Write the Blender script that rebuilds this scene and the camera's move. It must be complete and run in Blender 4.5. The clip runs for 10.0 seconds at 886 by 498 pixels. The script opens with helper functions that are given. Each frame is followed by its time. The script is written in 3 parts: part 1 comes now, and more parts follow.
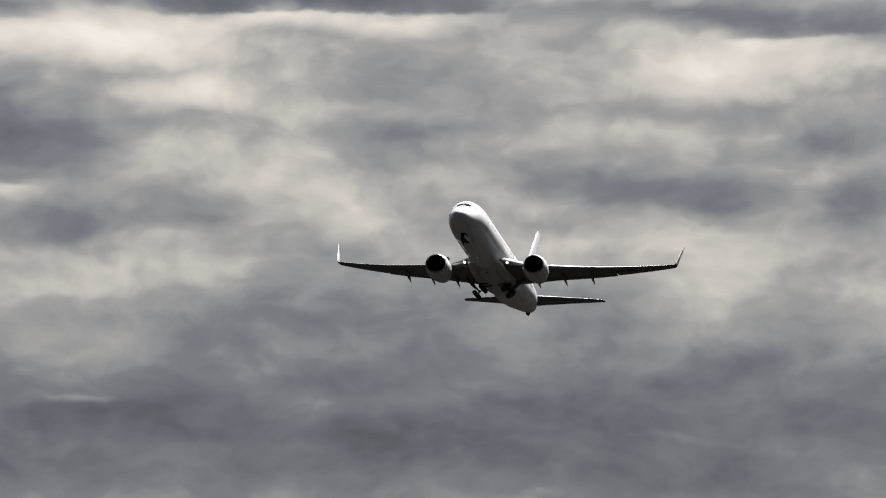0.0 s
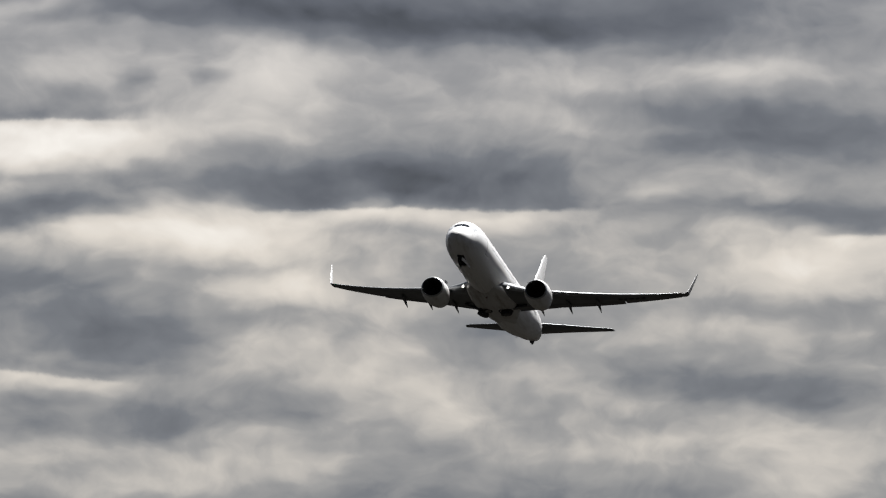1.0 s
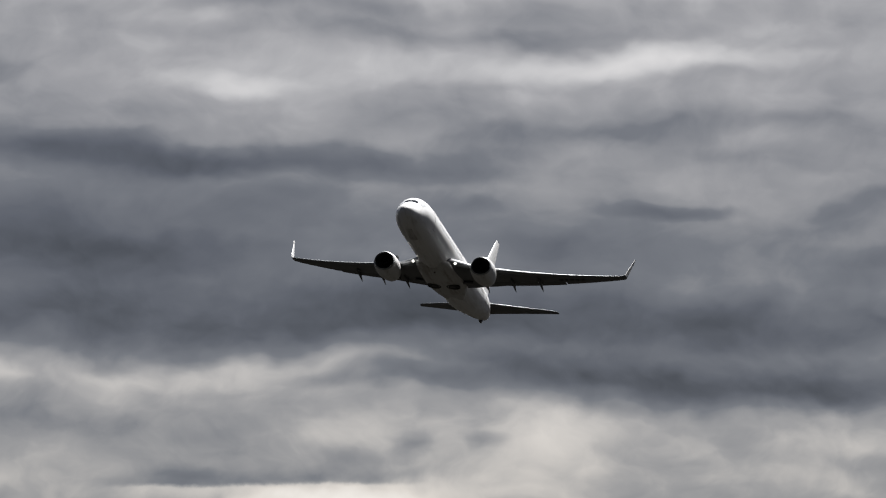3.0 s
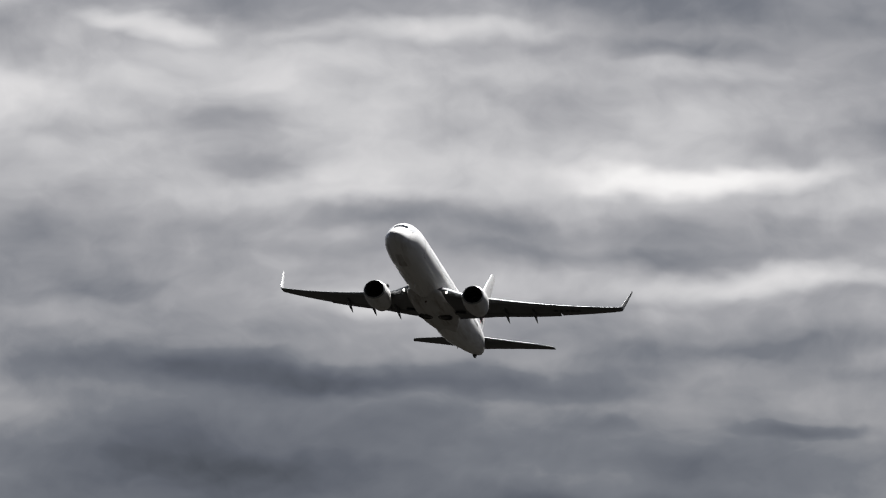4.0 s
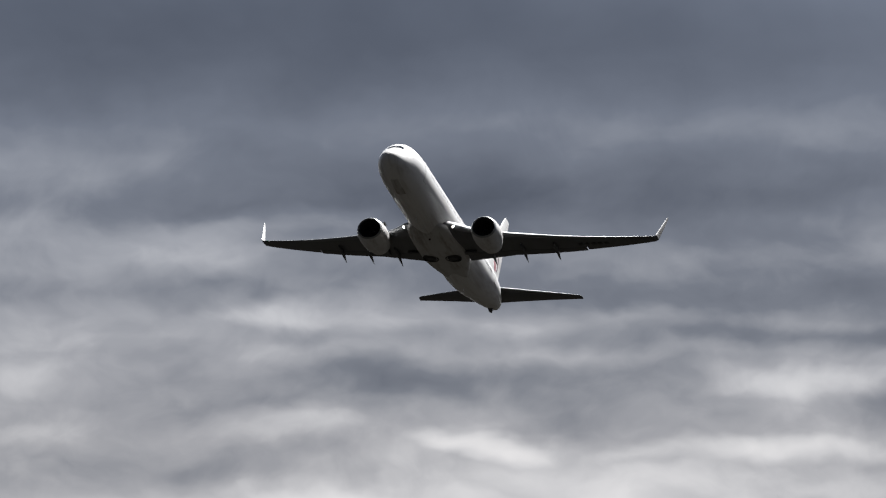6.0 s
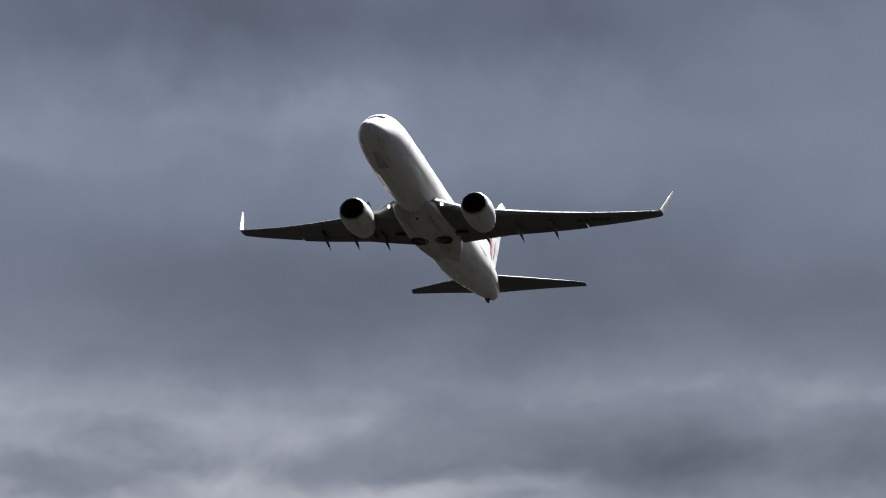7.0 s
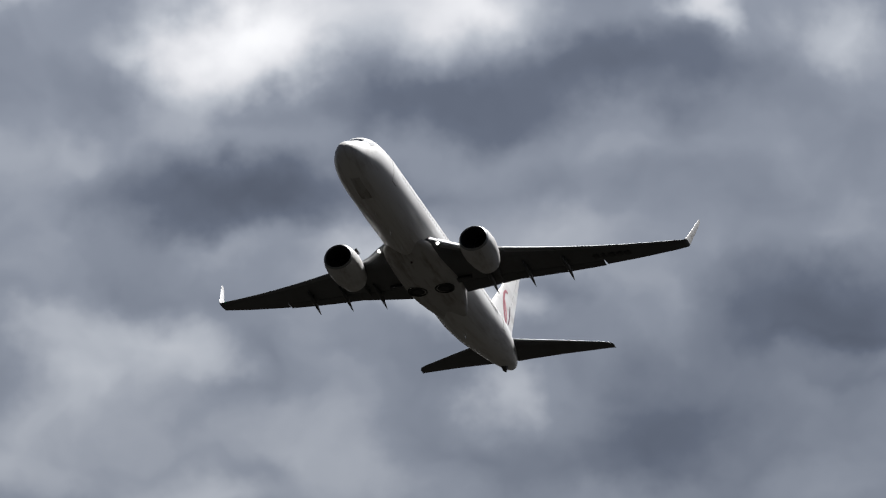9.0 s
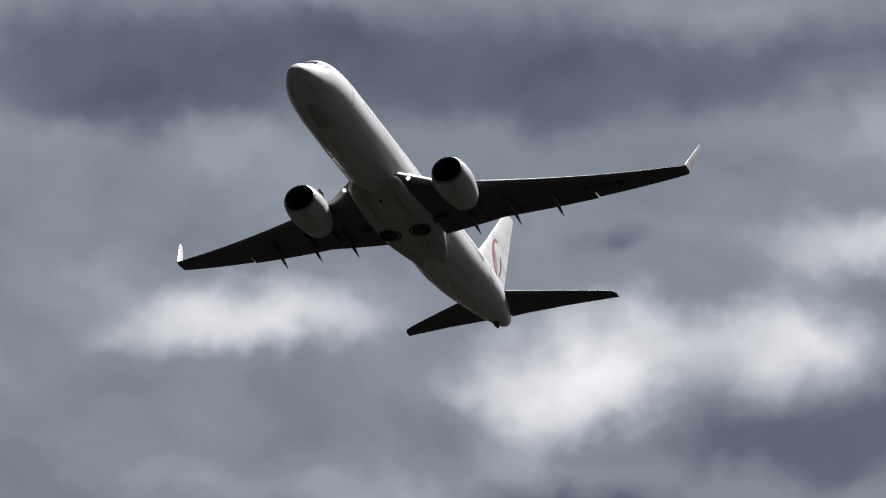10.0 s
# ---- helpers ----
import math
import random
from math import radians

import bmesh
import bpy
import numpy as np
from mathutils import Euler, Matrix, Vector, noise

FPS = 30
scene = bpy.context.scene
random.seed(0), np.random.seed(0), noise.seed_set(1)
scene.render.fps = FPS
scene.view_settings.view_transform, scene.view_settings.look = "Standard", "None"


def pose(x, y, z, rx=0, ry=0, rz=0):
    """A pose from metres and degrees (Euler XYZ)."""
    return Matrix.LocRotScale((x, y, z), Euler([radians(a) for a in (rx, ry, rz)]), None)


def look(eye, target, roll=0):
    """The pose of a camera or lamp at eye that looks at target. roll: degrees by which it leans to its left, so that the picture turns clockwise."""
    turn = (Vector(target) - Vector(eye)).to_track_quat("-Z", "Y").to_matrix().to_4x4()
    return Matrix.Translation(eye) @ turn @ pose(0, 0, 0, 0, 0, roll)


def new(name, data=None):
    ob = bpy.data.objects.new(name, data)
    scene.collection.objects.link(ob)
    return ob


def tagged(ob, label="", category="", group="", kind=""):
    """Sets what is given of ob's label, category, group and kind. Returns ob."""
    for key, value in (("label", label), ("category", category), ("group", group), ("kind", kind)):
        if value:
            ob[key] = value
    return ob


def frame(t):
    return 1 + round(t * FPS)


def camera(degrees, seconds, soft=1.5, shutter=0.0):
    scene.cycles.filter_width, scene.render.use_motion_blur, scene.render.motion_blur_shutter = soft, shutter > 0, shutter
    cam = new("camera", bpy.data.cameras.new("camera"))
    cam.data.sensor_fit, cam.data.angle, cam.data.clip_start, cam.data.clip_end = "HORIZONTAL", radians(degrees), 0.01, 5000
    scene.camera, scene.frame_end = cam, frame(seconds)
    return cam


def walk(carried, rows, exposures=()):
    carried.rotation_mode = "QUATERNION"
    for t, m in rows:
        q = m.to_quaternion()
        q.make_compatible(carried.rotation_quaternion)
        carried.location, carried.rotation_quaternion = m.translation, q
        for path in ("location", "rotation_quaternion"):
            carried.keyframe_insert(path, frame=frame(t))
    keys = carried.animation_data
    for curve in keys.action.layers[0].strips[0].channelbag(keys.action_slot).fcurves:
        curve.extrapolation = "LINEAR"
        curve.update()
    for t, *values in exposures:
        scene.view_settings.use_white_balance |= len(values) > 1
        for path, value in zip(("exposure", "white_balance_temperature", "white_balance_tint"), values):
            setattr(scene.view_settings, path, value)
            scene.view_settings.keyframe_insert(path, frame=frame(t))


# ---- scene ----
# One airliner in the climb, seen through a long lens from the ground under a broken cloud deck.
cam = camera(4.4, 10.0, soft=1.2)
EYE = (0.0, 0.0, 1.7)


def aim(azimuth, elevation):
    """The camera's pose, turned by so many degrees to the left and up, held level."""
    return pose(*EYE, 90 + elevation, 0, azimuth)


walk(cam, [
    (0, aim(-0.000, 3.500)),
    (0.5, aim(0.205, 3.983)),
    (1, aim(0.466, 4.477)),
    (1.5, aim(0.822, 4.961)),
    (2, aim(1.198, 5.415)),
    (3.5, aim(2.166, 6.797)),
    (4, aim(2.517, 7.371)),
    (4.5, aim(2.855, 7.793)),
    (5, aim(3.186, 8.142)),
    (5.5, aim(3.618, 8.688)),
    (6, aim(4.197, 9.459)),
    (7.5, aim(5.720, 11.385)),
    (8, aim(6.326, 12.151)),
    (8.5, aim(7.223, 13.175)),
    (9, aim(8.135, 14.153)),
    (9.5, aim(8.974, 14.942)),
    (10, aim(9.870, 15.835)),
], exposures=[(0, 1.2), (2, 1.16), (3.5, 1.14), (4.5, 1.23), (6, 1.3), (7.5, 1.75), (8, 1.62), (8.5, 1.43), (9, 0.93), (9.5, 0.78), (10, 0.76)])

# ---- light ----
SUN_AZIMUTH, SUN_ELEVATION = 38.0, 62.0          # degrees to the right of north (+y), and up
sun = new("sun", bpy.data.lights.new("sun", "SUN"))
sun.data.energy, sun.data.angle, sun.data.color = 5.0, radians(8.0), (1.0, 0.985, 0.965)
sun.matrix_world = look((0, 0, 0), (-math.sin(radians(SUN_AZIMUTH)) * math.cos(radians(SUN_ELEVATION)),
                                    -math.cos(radians(SUN_AZIMUTH)) * math.cos(radians(SUN_ELEVATION)),
                                    -math.sin(radians(SUN_ELEVATION))))

world = bpy.data.worlds.new("overcast_sky")
scene.world = world
world.use_nodes = True
wt = world.node_tree
wt.nodes.clear()


def wnode(kind, **values):
    n = wt.nodes.new(kind)
    for key, value in values.items():
        if key == "op":
            n.operation = value
        else:
            n.inputs[int(key[1:])].default_value = value
    return n


def wmath(op, a, b=None, c=None):
    n = wt.nodes.new("ShaderNodeMath")
    n.operation = op
    for i, v in enumerate((a, b, c)):
        if isinstance(v, (int, float)):
            n.inputs[i].default_value = v
        elif v is not None:
            wt.links.new(v, n.inputs[i])
    return n.outputs[0]


def wvec(op, a, b=None, c=None):
    n = wt.nodes.new("ShaderNodeVectorMath")
    n.operation = op
    for i, v in enumerate((a, b, c)):
        if isinstance(v, tuple):
            n.inputs[i].default_value = v
        elif v is not None:
            wt.links.new(v, n.inputs[i])
    return n


def wnoise(vector, scale, detail, rough):
    n = wt.nodes.new("ShaderNodeTexNoise")
    n.inputs["Scale"].default_value, n.inputs["Detail"].default_value, n.inputs["Roughness"].default_value = scale, detail, rough
    wt.links.new(vector, n.inputs["Vector"])
    return n


coord = wt.nodes.new("ShaderNodeTexCoord")
split = wt.nodes.new("ShaderNodeSeparateXYZ")
wt.links.new(coord.outputs["Generated"], split.inputs[0])
sx, sy, sz = split.outputs
azimuth = wmath("MULTIPLY", wmath("ARCTAN2", sx, sy), 180 / math.pi)
height = wmath("MULTIPLY", wmath("ARCSINE", sz), 180 / math.pi)
join = wt.nodes.new("ShaderNodeCombineXYZ")
wt.links.new(azimuth, join.inputs[0])
wt.links.new(height, join.inputs[1])
place = join.outputs[0]                                # degrees: to the right, up
# ragged edges: the place is pushed about at three scales
flat = wvec("MULTIPLY", place, (0.55, 1.0, 1.0)).outputs[0]
push_a = wvec("MULTIPLY_ADD", wnoise(flat, 1.6, 1, 0.5).outputs["Color"], (0.60, 0.34, 0.0), (-0.30, -0.17, 0.0)).outputs[0]
push_b = wvec("MULTIPLY_ADD", wnoise(flat, 6.0, 2.5, 0.5).outputs["Color"], (0.24, 0.14, 0.0), (-0.12, -0.07, 0.0)).outputs[0]
upper = wt.nodes.new("ShaderNodeMapRange")               # higher up the cloud is rounder and more torn
wt.links.new(height, upper.inputs[0])
for i, value in zip((1, 2, 3, 4), (9.3, 11.3, 0.0, 1.0)):
    upper.inputs[i].default_value = value
fade_b = wvec("MULTIPLY", push_b, (1.0, 1.0, 0.0))
fade_b.operation = "SCALE"
wt.links.new(wmath("MULTIPLY_ADD", upper.outputs[0], -0.65, 1.0), fade_b.inputs["Scale"])
place_w = wvec("ADD", wvec("ADD", place, push_a).outputs[0], fade_b.outputs[0]).outputs[0]
push_c = wvec("MULTIPLY_ADD", wnoise(place, 2.4, 4, 0.5).outputs["Color"], (0.5, 0.42, 0.0), (-0.25, -0.21, 0.0)).outputs[0]
scaled = wt.nodes.new("ShaderNodeVectorMath")
scaled.operation = "SCALE"
wt.links.new(push_c, scaled.inputs[0])
wt.links.new(upper.outputs[0], scaled.inputs["Scale"])
place_w = wvec("ADD", place_w, scaled.outputs[0]).outputs[0]

depth = [None]


def cloud(azimuth_deg, elevation_deg, half_width, half_height, gain):
    """A soft bank of cloud, thinner (brighter) or thicker (darker) than the deck round it."""
    v = wvec("MULTIPLY_ADD", place_w, (1 / half_width, 1 / half_height, 0.0),
             (-azimuth_deg / half_width, -elevation_deg / half_height, 0.0)).outputs[0]
    reach = wvec("LENGTH", v).outputs["Value"]
    ramp = wt.nodes.new("ShaderNodeMapRange")
    ramp.interpolation_type = "SMOOTHSTEP"
    wt.links.new(reach, ramp.inputs[0])
    for i, value in zip((1, 2, 3, 4), (0.1, 1.65, gain, 0.0)):
        ramp.inputs[i].default_value = value
    depth[0] = ramp.outputs[0] if depth[0] is None else wmath("ADD", depth[0], ramp.outputs[0])


cloud(-1.64, 4.54, 0.750, 0.161, 0.67)
cloud(-1.36, 4.25, 0.365, 0.079, 0.39)
cloud(-0.52, 4.65, 0.702, 0.062, 0.28)
cloud(-0.63, 3.78, 0.421, 0.182, 0.21)
cloud(-2.04, 4.04, 0.365, 0.168, -0.38)
cloud(-1.64, 3.64, 0.421, 0.090, -0.28)
cloud(-0.24, 4.09, 0.477, 0.079, -0.25)
cloud(0.16, 4.55, 0.606, 0.234, -0.19)
cloud(1.31, 4.64, 0.786, 0.079, -0.39)
cloud(1.68, 4.43, 0.618, 0.090, 0.45)
cloud(1.31, 4.32, 0.337, 0.098, 0.25)
cloud(1.85, 4.05, 0.253, 0.079, -0.28)
cloud(1.00, 3.76, 0.562, 0.107, -0.35)
cloud(1.99, 3.70, 0.225, 0.126, -0.21)
cloud(0.89, 4.04, 0.421, 0.079, 0.17)
cloud(-1.50, 3.42, 0.983, 0.126, 0.21)
cloud(1.03, 3.45, 0.983, 0.118, 0.21)
cloud(0.00, 2.60, 3.931, 0.449, -0.48)
cloud(-1.08, 3.11, 0.421, 0.090, -0.17)
cloud(-1.90, 2.78, 0.197, 0.025, 0.31)
cloud(1.17, 2.59, 0.225, 0.025, 0.14)
cloud(-1.83, 5.66, 0.702, 0.090, -0.31)
cloud(-0.24, 5.61, 1.384, 0.114, -0.59)
cloud(-2.39, 5.21, 0.168, 0.045, -0.21)
cloud(-2.00, 5.23, 0.118, 0.051, -0.28)
cloud(-1.63, 5.25, 0.107, 0.051, -0.28)
cloud(-2.42, 5.00, 0.627, 0.096, 0.68)
cloud(-1.49, 5.07, 0.337, 0.079, 0.14)
cloud(-0.71, 5.26, 1.659, 0.217, 0.33)
cloud(1.07, 5.35, 0.505, 0.062, 0.28)
cloud(1.27, 5.04, 0.618, 0.154, -0.45)
cloud(0.71, 5.18, 0.702, 0.073, -0.17)
cloud(-0.65, 4.81, 0.983, 0.101, -0.50)
cloud(-2.49, 4.67, 0.537, 0.086, -0.51)
cloud(-2.39, 3.81, 0.337, 0.062, 0.28)
cloud(-2.31, 3.55, 0.365, 0.079, -0.21)
cloud(-1.35, 5.91, 3.169, 0.178, -0.64)
cloud(-1.68, 6.32, 2.949, 0.204, -0.39)
cloud(-1.66, 6.51, 0.197, 0.051, -0.14)
cloud(-0.73, 6.52, 0.312, 0.039, -0.28)
cloud(0.26, 6.48, 0.253, 0.051, -0.14)
cloud(0.48, 6.20, 0.421, 0.062, -0.21)
cloud(-2.63, 5.65, 0.746, 0.076, 0.24)
cloud(-2.14, 5.60, 0.365, 0.051, -0.28)
cloud(-3.24, 5.19, 0.168, 0.051, -0.21)
cloud(-3.13, 4.49, 0.421, 0.062, 0.21)
cloud(-2.70, 4.27, 0.646, 0.079, -0.21)
cloud(-2.62, 7.71, 2.384, 0.168, 0.26)
cloud(-1.20, 7.74, 0.596, 0.064, 0.57)
cloud(-0.42, 7.61, 0.421, 0.051, 0.17)
cloud(-3.45, 7.78, 0.225, 0.073, -0.25)
cloud(-2.83, 7.53, 0.562, 0.062, -0.28)
cloud(-0.20, 7.95, 0.281, 0.073, -0.17)
cloud(-1.84, 7.38, 1.404, 0.051, -0.16)
cloud(-4.21, 7.17, 0.337, 0.101, -0.18)
cloud(-2.80, 7.15, 0.286, 0.062, 0.27)
cloud(-1.06, 7.23, 0.770, 0.077, 0.37)
cloud(-1.27, 7.09, 0.337, 0.051, 0.12)
cloud(-3.07, 6.73, 1.315, 0.092, -0.41)
cloud(-0.71, 6.91, 0.842, 0.062, -0.14)
cloud(-4.21, 5.65, 0.168, 0.039, 0.23)
cloud(-4.23, 8.81, 0.983, 0.101, -0.31)
cloud(-1.25, 8.69, 0.842, 0.140, -0.34)
cloud(-2.85, 9.00, 2.527, 0.062, -0.23)
cloud(-2.24, 8.78, 0.702, 0.067, 0.25)
cloud(-3.86, 8.50, 0.316, 0.055, 0.41)
cloud(-5.05, 8.54, 0.482, 0.093, 0.27)
cloud(-2.54, 8.43, 0.626, 0.052, 0.30)
cloud(-4.79, 8.08, 0.562, 0.129, 0.32)
cloud(-4.08, 8.19, 0.702, 0.062, 0.12)
cloud(-2.38, 8.25, 0.983, 0.101, 0.16)
cloud(-1.25, 8.37, 0.337, 0.051, -0.17)
cloud(-1.05, 8.25, 0.337, 0.062, 0.16)
cloud(-3.66, 8.01, 0.337, 0.051, -0.12)
cloud(-4.65, 7.21, 0.702, 0.101, -0.23)
cloud(-3.62, 9.68, 3.035, 0.254, -0.49)
cloud(-3.29, 9.25, 1.825, 0.154, -0.34)
cloud(-5.56, 9.48, 0.337, 0.140, 0.16)
cloud(-4.94, 9.59, 0.520, 0.073, 0.22)
cloud(-2.35, 9.62, 0.702, 0.084, 0.12)
cloud(-5.07, 9.13, 0.392, 0.064, 0.28)
cloud(-5.13, 8.35, 0.562, 0.062, -0.14)
cloud(-5.56, 8.13, 0.421, 0.140, 0.17)
cloud(-5.50, 7.90, 0.421, 0.062, -0.14)
cloud(-3.86, 8.23, 1.842, 0.321, 0.22)
cloud(-3.40, 6.42, 1.735, 0.445, -0.38)
cloud(-4.20, 10.39, 3.931, 0.421, -0.26)
cloud(-6.14, 9.57, 0.337, 0.079, 0.15)
cloud(-6.29, 8.90, 0.168, 0.079, 0.15)
cloud(-6.14, 8.59, 0.421, 0.090, 0.20)
cloud(-5.72, 11.05, 4.211, 0.926, -0.40)
cloud(-5.80, 12.23, 4.032, 0.660, -0.46)
cloud(-8.29, 12.66, 0.337, 0.101, 0.10)
cloud(-4.61, 13.28, 0.365, 0.118, 0.30)
cloud(-4.21, 12.83, 0.225, 0.126, 0.12)
cloud(-7.72, 11.31, 0.421, 0.101, 0.07)
cloud(-6.14, 11.45, 0.702, 0.090, 0.07)
cloud(-8.07, 14.16, 0.635, 0.197, 0.39)
cloud(-9.40, 14.13, 0.253, 0.101, 0.12)
cloud(-9.43, 13.66, 0.225, 0.154, 0.25)
cloud(-7.70, 13.95, 0.253, 0.095, -0.12)
cloud(-6.15, 13.86, 0.562, 0.236, -0.32)
cloud(-5.45, 14.37, 0.225, 0.070, 0.15)
cloud(-6.08, 13.60, 0.337, 0.090, 0.34)
cloud(-5.07, 13.37, 0.168, 0.101, 0.38)
cloud(-9.34, 12.93, 0.281, 0.129, 0.25)
cloud(-6.12, 15.25, 0.309, 0.146, 0.25)
cloud(-9.83, 13.57, 0.533, 0.309, 0.40)
cloud(-7.74, 13.31, 0.449, 0.225, 0.25)
cloud(-7.51, 14.66, 0.730, 0.168, 0.08)
cloud(-9.10, 14.44, 0.793, 0.185, -0.37)
cloud(-7.94, 14.97, 1.263, 0.253, -0.35)
cloud(-8.07, 15.45, 0.421, 0.185, 0.34)
cloud(-7.54, 15.83, 0.580, 0.169, 0.50)
cloud(-6.78, 15.34, 0.168, 0.095, 0.45)
cloud(-10.86, 15.45, 0.572, 0.156, 0.78)
cloud(-8.93, 15.79, 0.182, 0.084, -0.18)
cloud(-10.24, 15.84, 0.421, 0.126, -0.12)
cloud(-8.04, 13.85, 0.340, 0.124, 0.55)
cloud(-10.09, 13.82, 0.842, 0.112, 0.10)
cloud(-7.18, 15.08, 0.562, 0.129, -0.15)
cloud(-11.43, 15.42, 0.253, 0.112, 0.12)
cloud(-9.18, 15.10, 0.353, 0.216, 0.39)
cloud(-9.39, 14.90, 0.225, 0.126, 0.20)
cloud(-7.93, 16.40, 0.421, 0.129, 0.12)
cloud(-9.51, 16.77, 1.961, 0.237, -0.39)
cloud(-11.57, 16.57, 0.618, 0.140, -0.25)
cloud(-10.70, 14.86, 0.926, 0.168, -0.10)
cloud(-6.33, 13.36, 3.650, 0.365, -0.18)
cloud(-3.62, 5.97, 1.402, 0.252, -0.21)
cloud(-8.77, 15.23, 0.883, 0.249, 0.72)
cloud(-5.25, 13.43, 0.497, 0.253, 0.25)
cloud(-7.53, 13.09, 2.325, 0.341, 0.42)
cloud(0.00, 4.46, 2.527, 0.309, 0.08)
cloud(-9.87, 14.66, 1.404, 0.168, 0.12)
cloud(-2.27, 6.38, 1.313, 0.209, 0.29)
cloud(-0.60, 5.46, 1.292, 0.186, -0.22)
cloud(-11.57, 16.79, 0.842, 0.281, -0.20)
cloud(-8.64, 15.21, 0.585, 0.188, -0.27)
cloud(-3.44, 9.57, 1.263, 0.225, 0.12)
cloud(-7.17, 13.16, 0.959, 0.284, -0.34)
cloud(-5.84, 11.37, 2.104, 0.405, 0.18)
cloud(-10.95, 15.48, 0.461, 0.120, -0.27)
cloud(-7.82, 13.50, 0.120, 0.250, 0.20)
cloud(-4.95, 13.35, 0.300, 0.164, -0.33)
cloud(-8.30, 14.25, 0.500, 0.100, -0.15)
cloud(-9.30, 13.68, 0.250, 0.200, -0.15)
cloud(-9.25, 13.00, 0.300, 0.150, -0.20)
cloud(-6.18, 13.60, 0.350, 0.120, -0.25)
cloud(-3.82, 8.84, 0.500, 0.100, 0.12)
cloud(-4.80, 7.85, 0.733, 0.283, 0.17)
cloud(-2.84, 7.57, 0.500, 0.080, 0.20)
cloud(-0.90, 8.00, 0.800, 0.350, 0.13)
cloud(-4.50, 7.22, 0.500, 0.090, 0.15)
cloud(0.40, 5.45, 0.600, 0.250, -0.20)
cloud(-7.40, 13.15, 0.800, 0.280, -0.15)
cloud(-5.80, 13.15, 0.700, 0.240, -0.13)
cloud(-5.20, 12.20, 1.000, 0.300, 0.07)
cloud(-8.30, 13.10, 0.600, 0.320, -0.15)

# crisp ledges: a dark base that ends on a bright gap under it
fine_push = wvec("MULTIPLY_ADD", wnoise(place, 7.0, 4, 0.6).outputs["Color"], (0.10, 0.05, 0.0), (-0.05, -0.025, 0.0)).outputs[0]
place_f = wt.nodes.new("ShaderNodeSeparateXYZ")
wt.links.new(wvec("ADD", wvec("ADD", place, fine_push).outputs[0], wvec("MULTIPLY", push_a, (0.0, 0.25, 0.0)).outputs[0]).outputs[0], place_f.inputs[0])


def wmap(value, a, b, c, d, smooth=True):
    n = wt.nodes.new("ShaderNodeMapRange")
    n.interpolation_type = "SMOOTHSTEP" if smooth else "LINEAR"
    wt.links.new(value, n.inputs[0])
    for i, v in zip((1, 2, 3, 4), (a, b, c, d)):
        n.inputs[i].default_value = v
    return n.outputs[0]


def ledge(azimuth_deg, elevation_deg, half_width, fall, gain, slope=0.0):
    """The sharp lower rim of a dark bank, bright below it and fading over fall degrees."""
    across = wmath("ADD", place_f.outputs[0], -azimuth_deg)
    window = wmap(wmath("ABSOLUTE", across), 0.55 * half_width, 1.15 * half_width, 1.0, 0.0)
    above = wmath("MULTIPLY_ADD", across, -slope, wmath("ADD", place_f.outputs[1], -elevation_deg))
    lit = wmath("MULTIPLY", wmap(above, -0.015, 0.012, 1.0, 0.0), wmap(above, -fall, -0.01, 0.0, 1.0))
    dim = wmath("MULTIPLY", wmap(above, -0.012, 0.015, 0.0, 1.0), wmap(above, 0.01, fall, 1.0, 0.0))
    both = wmath("MULTIPLY_ADD", dim, -0.7, lit)
    depth[0] = wmath("ADD", depth[0], wmath("MULTIPLY", wmath("MULTIPLY", both, window), gain))


ledge(-0.55, 4.68, 0.95, 0.12, 0.24)
ledge(-2.75, 5.11, 0.80, 0.10, 0.26)
ledge(-2.45, 3.85, 0.45, 0.09, 0.16, -0.08)
ledge(1.75, 4.55, 0.40, 0.09, 0.18, 0.06)

streaks = wvec("MULTIPLY", place, (0.30, 1.0, 1.0)).outputs[0]
puffs = wvec("MULTIPLY", wvec("ADD", place, push_b).outputs[0], (0.42, 1.0, 1.0)).outputs[0]
n1 = wmath("MULTIPLY_ADD", wnoise(streaks, 1.7, 2.5, 0.45).outputs[0], 0.9, -0.45)
n2 = wmath("MULTIPLY_ADD", wnoise(puffs, 4.5, 2, 0.45).outputs[0], 0.4, -0.2)
n3 = wmath("MULTIPLY_ADD", wnoise(wvec("MULTIPLY", place_w, (0.75, 1.0, 1.0)).outputs[0], 9.0, 3, 0.5).outputs[0], 0.18, -0.09)
ahead = wt.nodes.new("ShaderNodeMapRange")               # thin to the north, sun's side; unseen sky behind darkened to dim the belly
ahead.interpolation_type = "SMOOTHSTEP"
towards = wmath("MULTIPLY_ADD", sx, math.sin(radians(SUN_AZIMUTH / 2)), wmath("MULTIPLY", sy, math.cos(radians(SUN_AZIMUTH / 2))))
wt.links.new(towards, ahead.inputs[0])
for i, value in zip((1, 2, 3, 4), (0.0, 0.75, -0.55, 0.56)):
    ahead.inputs[i].default_value = value
calm = wt.nodes.new("ShaderNodeMapRange")                # a smooth, even stretch of the deck at about eleven degrees up
calm.interpolation_type = "SMOOTHSTEP"
wt.links.new(wmath("ABSOLUTE", wmath("ADD", height, -11.2)), calm.inputs[0])
for i, value in zip((1, 2, 3, 4), (0.3, 1.7, 0.3, 1.0)):
    calm.inputs[i].default_value = value
torn = wt.nodes.new("ShaderNodeMapRange")                # near the horizon the cloud is patchier
wt.links.new(height, torn.inputs[0])
